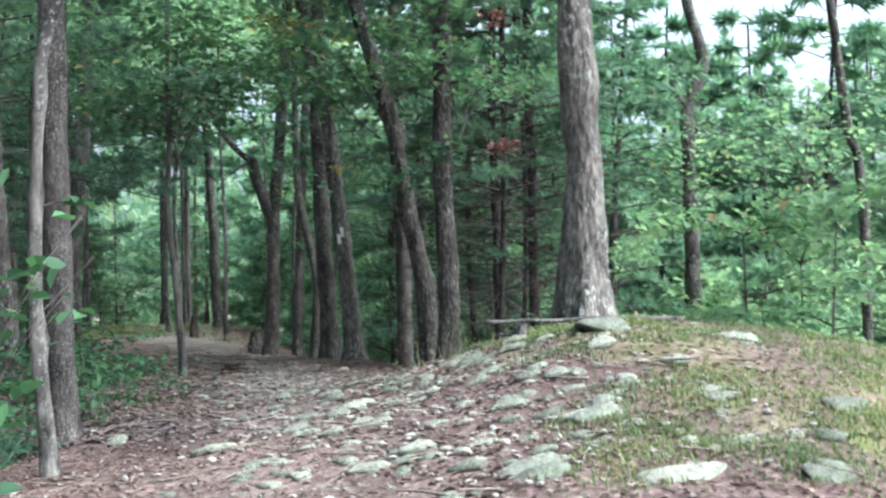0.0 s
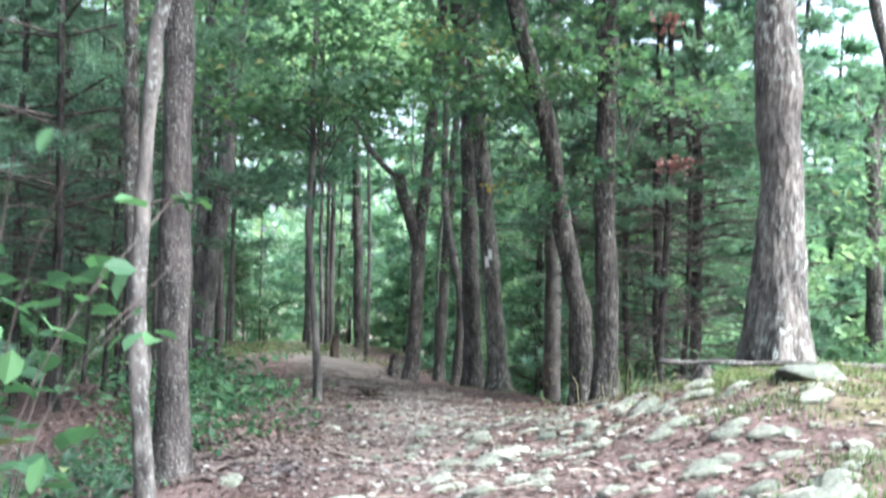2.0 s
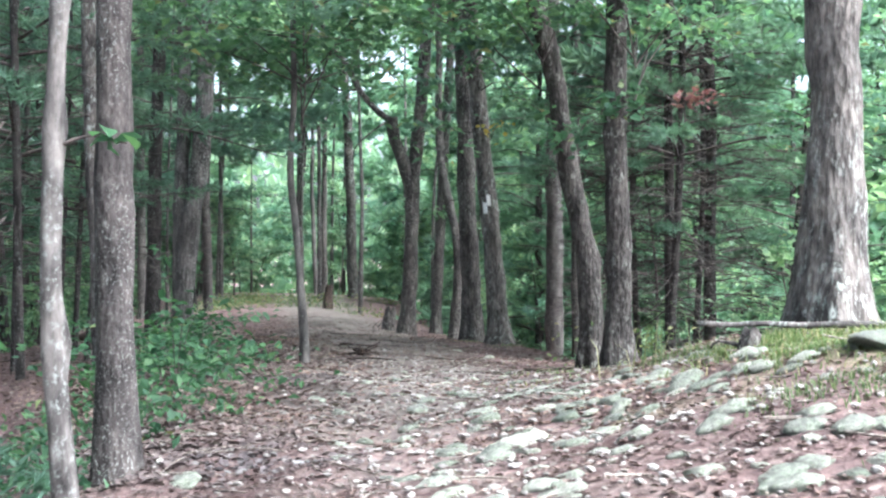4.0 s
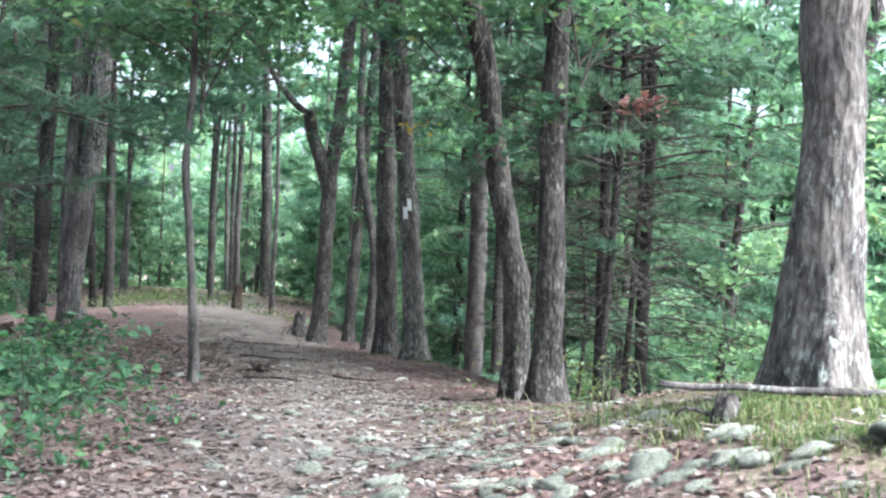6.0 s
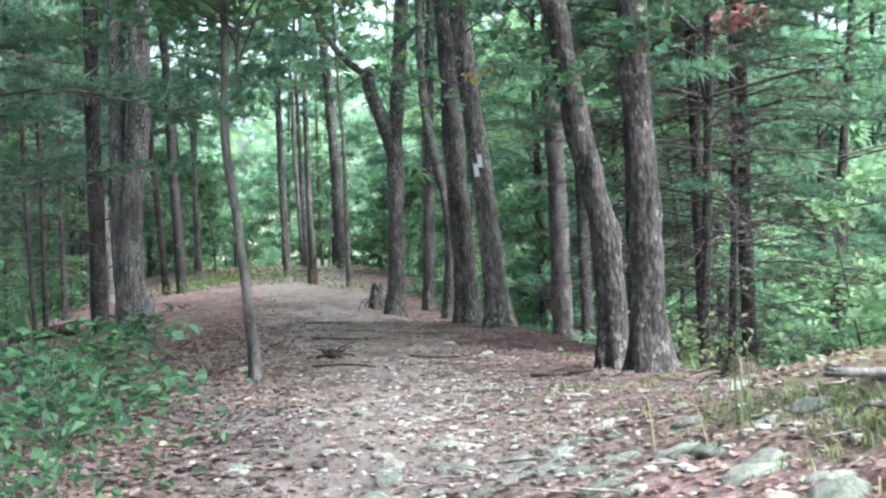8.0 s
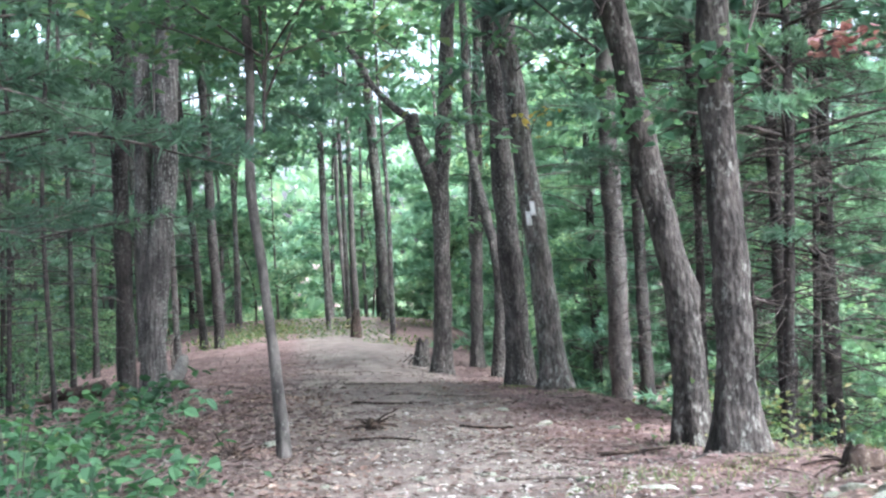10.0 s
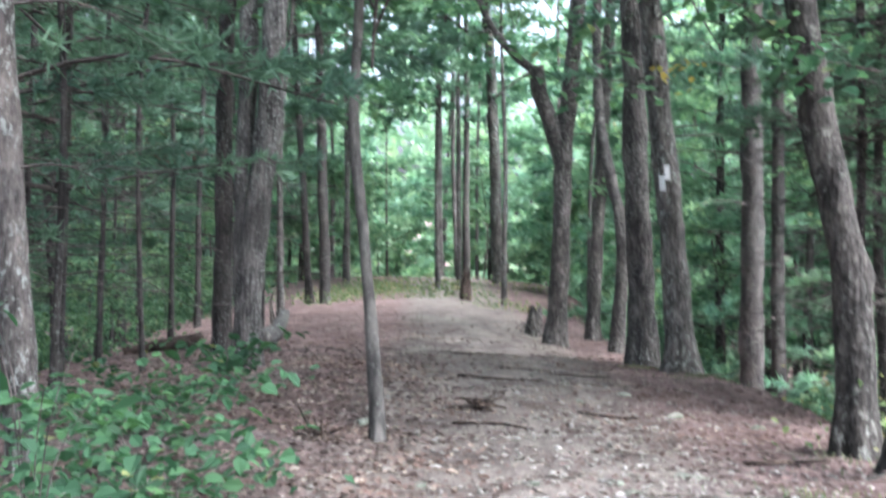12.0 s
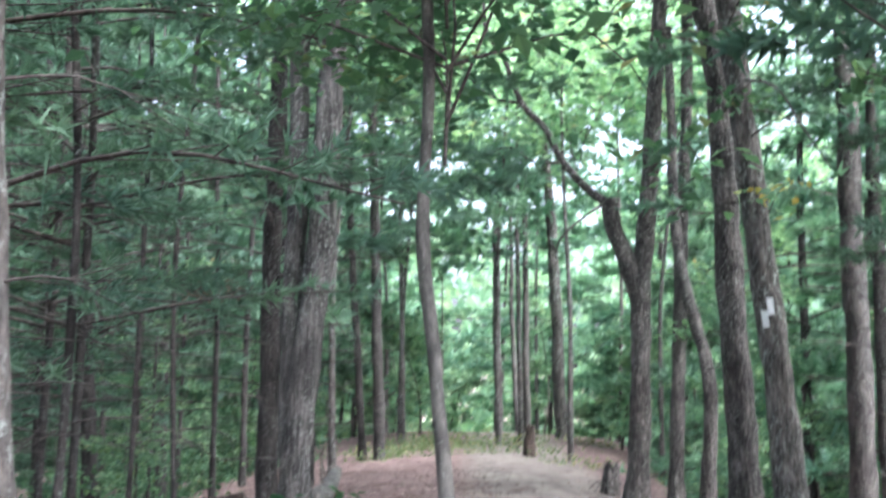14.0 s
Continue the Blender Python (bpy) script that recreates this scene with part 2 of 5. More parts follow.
def ground_material():
    """Rusty needle litter and leaf crumbs, trodden grey soil on the trail, moss on the bank."""
    m, n, l, b = material("forest_floor")
    v = mapped(n, l, (1, 1, 1))
    big = noise_tex(n, l, v, 0.55, 5, 0.6)
    mid = noise_tex(n, l, v, 4.5, 6, 0.7)
    fine = noise_tex(n, l, v, 38, 5, 0.75)
    crumbs = noise_tex(n, l, v, 24, kind="voronoi")
    litter = ramp(n, l, mid.outputs["Fac"], [(0.3, (0.072, 0.049, 0.048)), (0.5, (0.14, 0.098, 0.095)), (0.7, (0.215, 0.16, 0.152))])
    litter = mix(n, l, 0.55, litter, ramp(n, l, fine.outputs["Fac"], [(0.36, (0.065, 0.046, 0.046)), (0.52, (0.18, 0.13, 0.126)), (0.66, (0.33, 0.27, 0.255))]))
    bright = n.new("ShaderNodeSeparateColor")
    l.new(crumbs.outputs["Color"], bright.inputs[0])
    pale = ramp(n, l, bright.outputs[0], [(0.0, (0.07, 0.05, 0.05)), (0.45, (0.14, 0.1, 0.096)), (0.8, (0.2, 0.162, 0.152)), (0.95, (0.29, 0.255, 0.238))], "CONSTANT")
    litter = mix(n, l, 0.45, litter, pale)
    soil = mix(n, l, 0.5, ramp(n, l, mid.outputs["Fac"], [(0.3, (0.1, 0.09, 0.083)), (0.7, (0.2, 0.182, 0.168))]), ramp(n, l, fine.outputs["Fac"], [(0.35, (0.08, 0.071, 0.065)), (0.65, (0.25, 0.228, 0.21))]))
    moss = mix(n, l, fine.outputs["Fac"], (0.07, 0.1, 0.03), (0.19, 0.21, 0.085))
    at = n.new("ShaderNodeAttribute")
    at.attribute_name = "cover"
    sep = n.new("ShaderNodeSeparateColor")
    l.new(at.outputs["Color"], sep.inputs[0])

    def masked(value, noise_out, lo, hi):
        k = n.new("ShaderNodeMath")
        k.operation = "MULTIPLY_ADD"
        l.new(value, k.inputs[0])
        k.inputs[1].default_value = 1.0
        l.new(noise_out, k.inputs[2])
        return ramp(n, l, k.outputs[0], [(lo, (0, 0, 0)), (hi, (1, 1, 1))])

    trail = mix(n, l, 1.0, masked(sep.outputs[0], mid.outputs["Fac"], 0.65, 1.1), (0.9, 0.9, 0.9), "MULTIPLY")
    col = mix(n, l, trail, litter, soil)
    mossy = mix(n, l, 1.0, masked(sep.outputs[1], big.outputs["Fac"], 0.82, 1.0), ramp(n, l, mid.outputs["Fac"], [(0.4, (0.15, 0.15, 0.15)), (0.6, (0.9, 0.9, 0.9))]), "MULTIPLY")
    col = mix(n, l, mossy, col, moss)
    col = mix(n, l, 1.0, col, ramp(n, l, big.outputs["Fac"], [(0.32, (0.72, 0.68, 0.66)), (0.68, (1.2, 1.15, 1.1))]), "MULTIPLY")
    worn = noise_tex(n, l, v, 1.9, 6, 0.7)
    col = mix(n, l, 1.0, col, ramp(n, l, worn.outputs["Fac"], [(0.36, (0.6, 0.56, 0.55)), (0.5, (0.95, 0.95, 0.95)), (0.66, (1.2, 1.18, 1.16))]), "MULTIPLY")
    l.new(col, b.inputs["Base Color"])
    b.inputs["Roughness"].default_value = 0.95
    b.inputs["Specular IOR Level"].default_value = 0.1
    bump(n, l, mix(n, l, 0.5, fine.outputs["Fac"], crumbs.outputs["Distance"]), b, 0.8, 0.03)
    return m


def paint_material():
    m, n, l, b = material("white_trail_paint")
    f = noise_tex(n, l, mapped(n, l, (1, 1, 1)), 30, 4, 0.7)
    l.new(ramp(n, l, f.outputs["Fac"], [(0.25, (0.7, 0.71, 0.7)), (0.4, (0.9, 0.9, 0.9))]), b.inputs["Base Color"])
    b.inputs["Roughness"].default_value = 0.6
    return m


ROCK, CHIPS, FLOOR, PAINT = rock_material(), chip_material(), ground_material(), paint_material()


# ---- mesh helpers ----
rng = np.random.default_rng(7)


def mesh_from(name, verts, faces, mat, smooth=True):
    me = bpy.data.meshes.new(name)
    verts, faces = np.asarray(verts, dtype=np.float32), np.asarray(faces, dtype=np.int32)
    n, k = faces.shape
    me.vertices.add(len(verts))
    me.vertices.foreach_set("co", verts.ravel())
    me.loops.add(n * k)
    me.loops.foreach_set("vertex_index", faces.ravel())
    me.polygons.add(n)
    me.polygons.foreach_set("loop_start", np.arange(0, n * k, k, dtype=np.int32))
    me.polygons.foreach_set("use_smooth", np.full(n, smooth))
    me.update(calc_edges=True)
    me.validate()
    me.materials.append(mat)
    return me


def part(name, me, parent, label=""):
    ob = new(name, me)
    ob.parent = parent
    return tagged(ob, label) if label else ob


def empty(name, x, y, z, label, category, group=""):
    ob = new(name)
    ob.location = (x, y, z)
    ob.empty_display_size = 0.2
    return tagged(ob, label, category, group)


def smooth_line(pts, step):
    """Points on a smooth line through pts."""
    p = np.array(pts, dtype=float)
    p = np.vstack([2 * p[0] - p[1], p, 2 * p[-1] - p[-2]])
    out = []
    for i in range(1, len(p) - 2):
        n = max(2, int(np.linalg.norm(p[i + 1] - p[i]) / step))
        t = (np.arange(n) / n)[:, None]
        a, b, c, d = p[i - 1], p[i], p[i + 1], p[i + 2]
        out.append(0.5 * (2 * b + (c - a) * t + (2 * a - 5 * b + 4 * c - d) * t ** 2 + (3 * b - a - 3 * c + d) * t ** 3))
    return np.vstack(out + [p[-2][None]])


def tube(pts, radii, sides):
    """A tapered tube along pts. Returns vertices and quads."""
    p, r = np.asarray(pts, float), np.asarray(radii, float)
    d = np.gradient(p, axis=0)
    d /= np.linalg.norm(d, axis=1)[:, None] + 1e-9
    ref = np.array([0.31, 0.95, 0.05]) if abs(d[:, 2]).mean() > 0.5 else np.array([0.05, 0.1, 1.0])
    u = np.cross(d, ref)
    u /= np.linalg.norm(u, axis=1)[:, None] + 1e-9
    w = np.cross(d, u)
    a = np.linspace(0, 2 * np.pi, sides, endpoint=False)
    v = p[:, None] + r[:, None, None] * (np.cos(a)[None, :, None] * u[:, None] + np.sin(a)[None, :, None] * w[:, None])
    n = len(p)
    i = np.arange(n - 1)[:, None] * sides
    j = np.arange(sides)[None]
    k = (j + 1) % sides
    f = np.stack([i + j, i + k, i + sides + k, i + sides + j], -1).reshape(-1, 4)
    return v.reshape(-1, 3), f, a


def merge(pieces):
    vs, fs, o = [], [], 0
    for v, f in pieces:
        vs.append(v)
        fs.append(f + o)
        o += len(v)
    return np.vstack(vs), np.vstack(fs)


def trunk_mesh(name, pts, r0, r1, mat, sides=20, step=0.12, rough=0.06, flare=0.5, burrs=(), seed=0):
    """A trunk with root flare, bark ridges, bumps and burrs (height, angle, size)."""
    line = smooth_line(pts, step)
    h = np.r_[0, np.cumsum(np.linalg.norm(np.diff(line, axis=0), axis=1))]
    r = r0 + (r1 - r0) * (h / h[-1]) ** 0.8
    v, f, a = tube(line, r, sides)
    v = v.reshape(len(line), sides, 3)
    ph = np.random.default_rng(seed).uniform(0, 6.28, 8)
    root = 1 + flare * np.exp(-np.maximum(h - 0.36, 0) / 0.38)[:, None] * (1 + 0.35 * np.sin(4 * a + ph[0]) + 0.2 * np.sin(7 * a + ph[1]))[None]
    hh, aa = h[:, None], a[None]
    knobs = 0.08 * np.sin(1.7 * hh + aa + ph[2]) + 0.06 * np.sin(4.3 * hh - 2 * aa + ph[3]) + 0.04 * np.sin(9.1 * hh + aa + ph[4]) + 0.035 * np.sin(14.3 * hh + 3 * aa + ph[5]) * np.sin(2.3 * hh + ph[6])
    ridges = np.array([[noise.noise((math.cos(t) * 3.2 + seed, math.sin(t) * 3.2, q * 1.9)) + 0.6 * noise.noise((math.cos(t) * 8 + seed, math.sin(t) * 8, q * 4.5)) for t in a] for q in h])
    s = root + knobs + rough * ridges
    for bh, ba, size in burrs:
        da = (aa - ba + np.pi) % (2 * np.pi) - np.pi
        s = s + size * np.exp(-((hh - bh) / 0.09) ** 2 - (da / 0.6) ** 2)
    v = line[:, None] + (v - line[:, None]) * s[..., None]
    return mesh_from(name, v.reshape(-1, 3), f, mat)


def limb_mesh(name, pts, r0, r1, mat, sides=6, step=0.15):
    line = smooth_line(pts, step)
    r = np.linspace(r0, r1, len(line)) * (1 + 0.12 * np.sin(np.arange(len(line)) * 1.7))
    v, f, _ = tube(line, r, sides)
    return mesh_from(name, v, f, mat)


def leaves_at(points, size, g, flat=0.6, spread=0.35):
    """Folded, pointed leaves round the points; flat: how much they lie level. Returns vertices and triangles."""
    p = np.asarray(points, float)
    n = len(p)
    z = g.normal(0, 1, (n, 3))
    z /= np.linalg.norm(z, axis=1)[:, None]
    z = z * (1 - flat) + np.array([0, 0, 1]) * flat
    z /= np.linalg.norm(z, axis=1)[:, None]
    x = np.cross(z, g.normal(0, 1, (n, 3)))
    x /= np.linalg.norm(x, axis=1)[:, None] + 1e-9
    y = np.cross(z, x)
    s = size * g.uniform(0.6, 1.3, (n, 1))
    w = g.uniform(0.28, 0.42, (n, 1)) * s
    lift = s * g.uniform(0.04, 0.2, (n, 1))
    v = np.stack([p - x * s * 0.5, p + y * w + z * lift, p + x * s * 0.55 - z * lift * 0.6, p - y * w + z * lift], 1).reshape(-1, 3)
    o = np.arange(n)[:, None] * 4
    return v, np.vstack([o + [0, 1, 2], o + [0, 2, 3]])


def round_leaves(points, size, g, flat=0.7):
    """Broad oval leaves with a pointed tip, bent a little along the midrib."""
    p = np.asarray(points, float)
    n = len(p)
    z = g.normal(0, 1, (n, 3)) * (1 - flat) + np.array([0, 0, 1]) * flat
    z /= np.linalg.norm(z, axis=1)[:, None]
    x = np.cross(z, g.normal(0, 1, (n, 3)))
    x /= np.linalg.norm(x, axis=1)[:, None] + 1e-9
    y = np.cross(z, x)
    s = size * g.uniform(0.55, 1.25, (n, 1))
    w = g.uniform(0.3, 0.42, (n, 1)) * s
    lift, droop = s * g.uniform(0.03, 0.12, (n, 1)), s * g.uniform(0.05, 0.25, (n, 1))
    v = np.stack([p - x * s * 0.5, p - x * s * 0.18 + y * w + z * lift, p + x * s * 0.22 + y * w * 0.85 + z * (lift - droop * 0.3), p + x * s * 0.55 - z * droop,
                  p + x * s * 0.22 - y * w * 0.85 + z * (lift - droop * 0.3), p - x * s * 0.18 - y * w + z * lift], 1).reshape(-1, 3)
    o = np.arange(n)[:, None] * 6
    return v, np.vstack([o + [0, 1, 2], o + [0, 2, 3], o + [0, 3, 4], o + [0, 4, 5]])


def tufts_at(points, ways, size, g, per=7, width=0.022):
    """Tufts of long needles that point outward and along their twig."""
    p = np.repeat(np.asarray(points, float), per, 0)
    w = np.repeat(np.asarray(ways, float), per, 0)
    n = len(p)
    d = w * 0.9 + g.normal(0, 0.5, (n, 3))
    d /= np.linalg.norm(d, axis=1)[:, None]
    side = np.cross(d, g.normal(0, 1, (n, 3)))
    side /= np.linalg.norm(side, axis=1)[:, None] + 1e-9
    s = size * g.uniform(0.6, 1.25, (n, 1))
    v = np.stack([p - side * width, p + side * width, p + d * s - np.array([0, 0, 1]) * s * 0.12], 1).reshape(-1, 3)
    return v, np.arange(n * 3).reshape(-1, 3)


# ---- the ground ----
def base_height(y):
    return np.interp(y, [-60, -10, 0, 8, 12, 16, 20, 25, 30, 42, 50, 54, 70, 110], [0.0, 0.2, 0.25, 0.3, 0.24, 0.07, -0.14, -0.27, -0.46, -0.74, -0.72, -1.0, -3.0, -5.0])


def right_edge(y):
    return np.interp(y, [-10, 8, 12.5, 16.7, 19, 22, 24.4, 29.4, 42, 60], [6.0, 6.0, 3.6, 1.0, -0.4, -1.15, -1.6, -3.4, -6.8, -9.5])


def left_edge(y):
    return np.interp(y, [-10, 6, 9, 11, 14, 17, 20, 26, 40, 60], [-2.4, -2.1, -2.25, -2.5, -3.6, -5.4, -8.6, -10.5, -14.5, -18.0])


def trail_x(y):
    return np.interp(y, [-10, 0, 5, 10, 14, 19, 30, 42, 60], [0.3, 0.0, -0.5, -1.5, -2.0, -3.0, -5.6, -8.9, -14.0])


def ground_height(x, y):
    x, y = np.asarray(x, float), np.asarray(y, float)
    dx, dy = x - 1.335, y - 10.0
    dx, dy = np.where(dx < 0, dx / 1.24, dx / 2.94), np.where(dy < 0, dy / 4.0, dy / 3.3)
    z = base_height(y) + 0.79 * np.exp(-0.5 * (dx ** 2 + dy ** 2))
    side = np.maximum(np.abs(x - trail_x(y)) - 1.0, 0)
    z = z - 0.13 * np.clip(x - trail_x(y) - 0.2, 0, 1.4) * np.interp(y, [24, 28, 40, 46], [0, 1, 1, 0])
    z = z - np.minimum(0.016 * side ** 2, 1.2) * np.interp(y, [14, 24], [0, 1])
    for d, k in ((np.maximum(x - right_edge(y), 0), 0.17), (np.maximum(left_edge(y) - x, 0), np.interp(y, [0, 9, 11, 15, 18], [0.3, 0.26, 0.16, 0.09, 0.05]))):
        z = z - np.where(d < 4, k * d ** 2, 16 * k + 0.4 * (d - 4)).clip(0, 6)
    near = np.exp(-((x + 1) ** 2 + (y - 15) ** 2) / 60 ** 2)
    z = z + near * (0.035 * np.sin(1.9 * x + 0.7 * np.sin(1.3 * y)) * np.sin(1.6 * y + 0.5 * x) + 0.018 * np.sin(5.1 * x + 1.3 * y) * np.sin(4.3 * y - 1.7 * x))
    return np.maximum(z, -6.0)


def surface(x, y):
    """The ground's height with its small hummocks."""
    x, y = np.atleast_1d(np.asarray(x, float)), np.atleast_1d(np.asarray(y, float))
    z = ground_height(x, y)
    for i in np.where((x > -12) & (x < 8) & (y > 3) & (y < 50))[0]:
        z[i] += 0.03 * noise.noise((x[i] * 2.2, y[i] * 2.2, 0)) + 0.022 * noise.noise((x[i] * 6.5, y[i] * 6.5, 3))
    return z


def gz(x, y):
    return float(surface(x, y)[0])


def build_ground():
    xs = np.r_[-900, -400, -200, -110, -70, -50, np.arange(-40, -12, 1.0), np.arange(-12, 8, 0.11), np.arange(8, 40, 1.0), 50, 70, 110, 200, 400, 900]
    ys = np.r_[-900, -400, -200, -100, -60, -40, np.arange(-30, 3, 1.5), np.arange(3, 26, 0.11), np.arange(26, 50, 0.3), np.arange(50, 110, 3.0), 130, 180, 250, 400, 900]
    gx, gy = np.meshgrid(xs, ys)
    v = np.stack([gx.ravel(), gy.ravel(), surface(gx.ravel(), gy.ravel())], -1)
    w = len(xs)
    i = (np.arange(len(ys) - 1)[:, None] * w + np.arange(w - 1)[None]).reshape(-1, 1)
    me = mesh_from("ground", v, i + [[0, 1, w + 1, w]], FLOOR)
    d = np.abs(v[:, 0] - trail_x(v[:, 1]))
    trail = np.clip(1.25 - d / 1.5, 0, 1) * np.clip((v[:, 1] - 8) / 6, 0.25, 1)
    moss = np.exp(-((v[:, 0] - 2.0) / 2.0) ** 2 - ((v[:, 1] - 7.0) / 5.0) ** 2) * 0.42 + 0.38 * np.exp(-((v[:, 0] - 0.6) / 1.3) ** 2 - ((v[:, 1] - 12.5) / 3.0) ** 2)
    layer = me.color_attributes.new("cover", "FLOAT_COLOR", "POINT")
    layer.data.foreach_set("color", np.stack([trail, moss, np.zeros(len(v)), np.ones(len(v))], 1).astype(np.float32).ravel())
    return tagged(new("ground", me), "rusty leaf and needle litter over grey trodden soil", "ground", kind="structure")


build_ground()


# ---- trees ----
def hardwood(name, label, pts, r0, r1, mat, top, group="trees beside the trail", sides=22, flare=0.5, burrs=(), limbs=(), seed=1, rough=0.07):
    """pts: axis points (x, y, z) in the world; top: how high the trunk goes on. limbs: (points, r0, r1)."""
    x, y = pts[0][0], pts[0][1]
    z = gz(x, y)
    root = empty(name, x, y, z, label, "tree", group)
    p = [np.array(q, float) - (x, y, z) for q in pts]
    p[0][2] = 0.0
    d = (p[-1] - p[-2]) / np.linalg.norm(p[-1] - p[-2])
    d = d * 0.7 + np.array([0, 0, 0.3])
    while p[-1][2] < top:
        p.append(p[-1] + d * 1.6 + np.array([0.05 * math.sin(seed + len(p)), 0.05 * math.cos(seed * 2 + len(p)), 0]))
    r0, r1 = r0 * 0.87, r1 * 0.87
    p.insert(0, p[0] * 1.0 - (p[1] - p[0]) / np.linalg.norm(p[1] - p[0]) * 0.35)
    part("trunk", trunk_mesh("trunk", p, r0, r1, mat, sides, 0.15, rough, flare, burrs, seed), root)
    for k, (lp, a, b) in enumerate(limbs):
        path = [np.array(q, float) - (x, y, z) for q in lp]
        part("limb", trunk_mesh("limb", path, a, b, mat, 16, 0.15, 0.1, 0.0, (), seed + 7 * k) if a > 0.06 else limb_mesh("limb", path, a, b, mat, 8), root)
    return root, p


def crown(root, centre, reach, n, size, mat, seed, limbs=5, label="", sprays=None):
    """Leaf sprays on forked boughs that leave the trunk near centre (root's own axes)."""
    g = np.random.default_rng(seed)
    c = np.array(centre, float)
    tips, wood = [], []
    for k in range(limbs):
        a = k * 2.4 + g.uniform(0, 1)
        end = c + np.array([math.cos(a) * reach[0], math.sin(a) * reach[0], g.uniform(-0.5, 1.0) * reach[1]]) * g.uniform(0.6, 1.0)
        start = c + np.array([0, 0, g.uniform(-0.9, 0.3) * reach[1]])
        mid = (start + end) / 2 + g.normal(0, 0.12 * reach[0], 3) + (0, 0, 0.15 * reach[1])
        line = smooth_line([start, mid, end], 0.3)
        wood.append(tube(line, np.linspace(0.013, 0.004, len(line)), 5)[:2])
        for j in range(3, len(line)):
            if g.random() < 0.75:
                tips.append(line[j])
                e = line[j] + g.normal(0, 0.28 * reach[0], 3) * (1, 1, 0.5)
                wood.append(tube(np.linspace(line[j], e, 4), np.linspace(0.007, 0.003, 4), 3)[:2])
                tips.append(e)
    tips = np.array(tips)
    pick = tips[g.integers(0, len(tips), n)]
    pts = pick + g.normal(0, 0.16 * max(reach[0], 0.8), (n, 3)) * (1, 1, 0.5)
    tagged(part("branchwork", mesh_from("branchwork", *merge(wood), TWIG), root), kind="stuff")
    return part("crown", mesh_from("crown", *leaves_at(pts, size, g), mat, False), root, label)


def pine_parts(height, first, seed, boughs=52, mat=None, length=3.3, dead=14, tufts=34, dense=8, needle=0.3, width=0.034, girth=0.14, loose=0.22):
    """Meshes of a white pine: trunk, dead twigs low down, boughs of needle tufts."""
    g = np.random.default_rng(seed)
    p = [(0, 0, -0.3), (0, 0, 0), (g.normal(0, 0.1), g.normal(0, 0.1), height * 0.5), (g.normal(0, 0.2), g.normal(0, 0.2), height)]
    trunk = trunk_mesh("trunk", p, girth, 0.03, PINE_BARK, 12, 0.35, 0.05, 0.35, (), seed)
    wood, pts, ways = [], [], []
    for k in range(dead):
        a, h = g.uniform(0, 6.28), g.uniform(1.2, first + 1.5)
        n = g.uniform(0.7, 1.9)
        end = np.array([math.cos(a) * n, math.sin(a) * n, h + g.uniform(-0.35, 0.15)])
        line = smooth_line([(0, 0, h), end * (0.5, 0.5, 1) + g.normal(0, 0.06, 3), end], 0.25)
        wood.append(tube(line, np.linspace(0.009, 0.003, len(line)), 3)[:2])
        for _ in range(3 if dead < 40 else 8):
            q = line[g.integers(len(line) // 3, len(line))]
            e = q + g.normal(0, 0.25, 3) * (1, 1, 0.5)
            wood.append(tube(np.linspace(q, e, 3), np.linspace(0.004, 0.002, 3), 3)[:2])
    for k in range(boughs):
        rank, arm = divmod(k, 5)
        f = min(1.0, (rank + g.normal(0, loose)) / (boughs / 5))
        h = first + (height - first) * max(f, 0.0)
        n = length * (1.0 - 0.75 * max(f, 0.0)) * g.uniform(0.65, 1.2)
        a = rank * 0.83 + arm * 1.257 + g.uniform(-0.3, 0.3)
        d = np.array([math.cos(a), math.sin(a), 0])
        s = np.array([-d[1], d[0], 0])
        line = smooth_line([(0, 0, h), d * n * 0.5 + (0, 0, h + 0.1 * n), d * n + (0, 0, h + g.uniform(-0.05, 0.16) * n)], 0.3)
        wood.append(tube(line, np.linspace(0.024, 0.006, len(line)), 3)[:2])
        twigs = 9
        for q in range(twigs):
            u = 0.28 + 0.72 * (q + g.uniform(0, 0.6)) / twigs
            foot = np.array([np.interp(u, np.linspace(0, 1, len(line)), line[:, c]) for c in range(3)])
            way = d * g.uniform(0.5, 0.9) + s * (1 if q % 2 else -1) * g.uniform(0.35, 0.9) * (1.25 - u) + np.array([0, 0, g.uniform(-0.06, 0.16)])
            tip = foot + way * n * 0.42 * (1.2 - 0.75 * u)
            if needle < 0.25:
                wood.append(tube(np.array([foot, (foot + tip) / 2 + (0, 0, 0.02), tip]), [0.006, 0.004, 0.002], 3)[:2])
            m = max(2, tufts // twigs)
            w = g.uniform(0.3, 1.05, (m, 1))
            pts.append(foot + (tip - foot) * w + g.normal(0, 0.045, (m, 3)) * (1, 1, 0.6))
            ways.append(np.repeat((way / np.linalg.norm(way) * 0.75 + np.array([0, 0, 0.3]))[None], m, 0))
    needles = mesh_from("crown", *tufts_at(np.vstack(pts), np.vstack(ways), needle, g, dense, width), mat or NEEDLES, False)
    return trunk, mesh_from("branches", *merge(wood), TWIG), needles


def pine(name, label, x, y, meshes, group, scale=1.0, turn=0.0, lean=(0, 0), sink=0.0):
    root = empty(name, x, y, gz(x, y) - sink, label, "tree", group)
    root.scale = (scale, scale, scale)
    root.rotation_euler = (lean[0], lean[1], turn)
    for n, me in zip(("trunk", "branchwork", "crown"), meshes):
        ob = part(n, me, root)
        if n != "trunk":
            tagged(ob, kind="stuff")
    return root


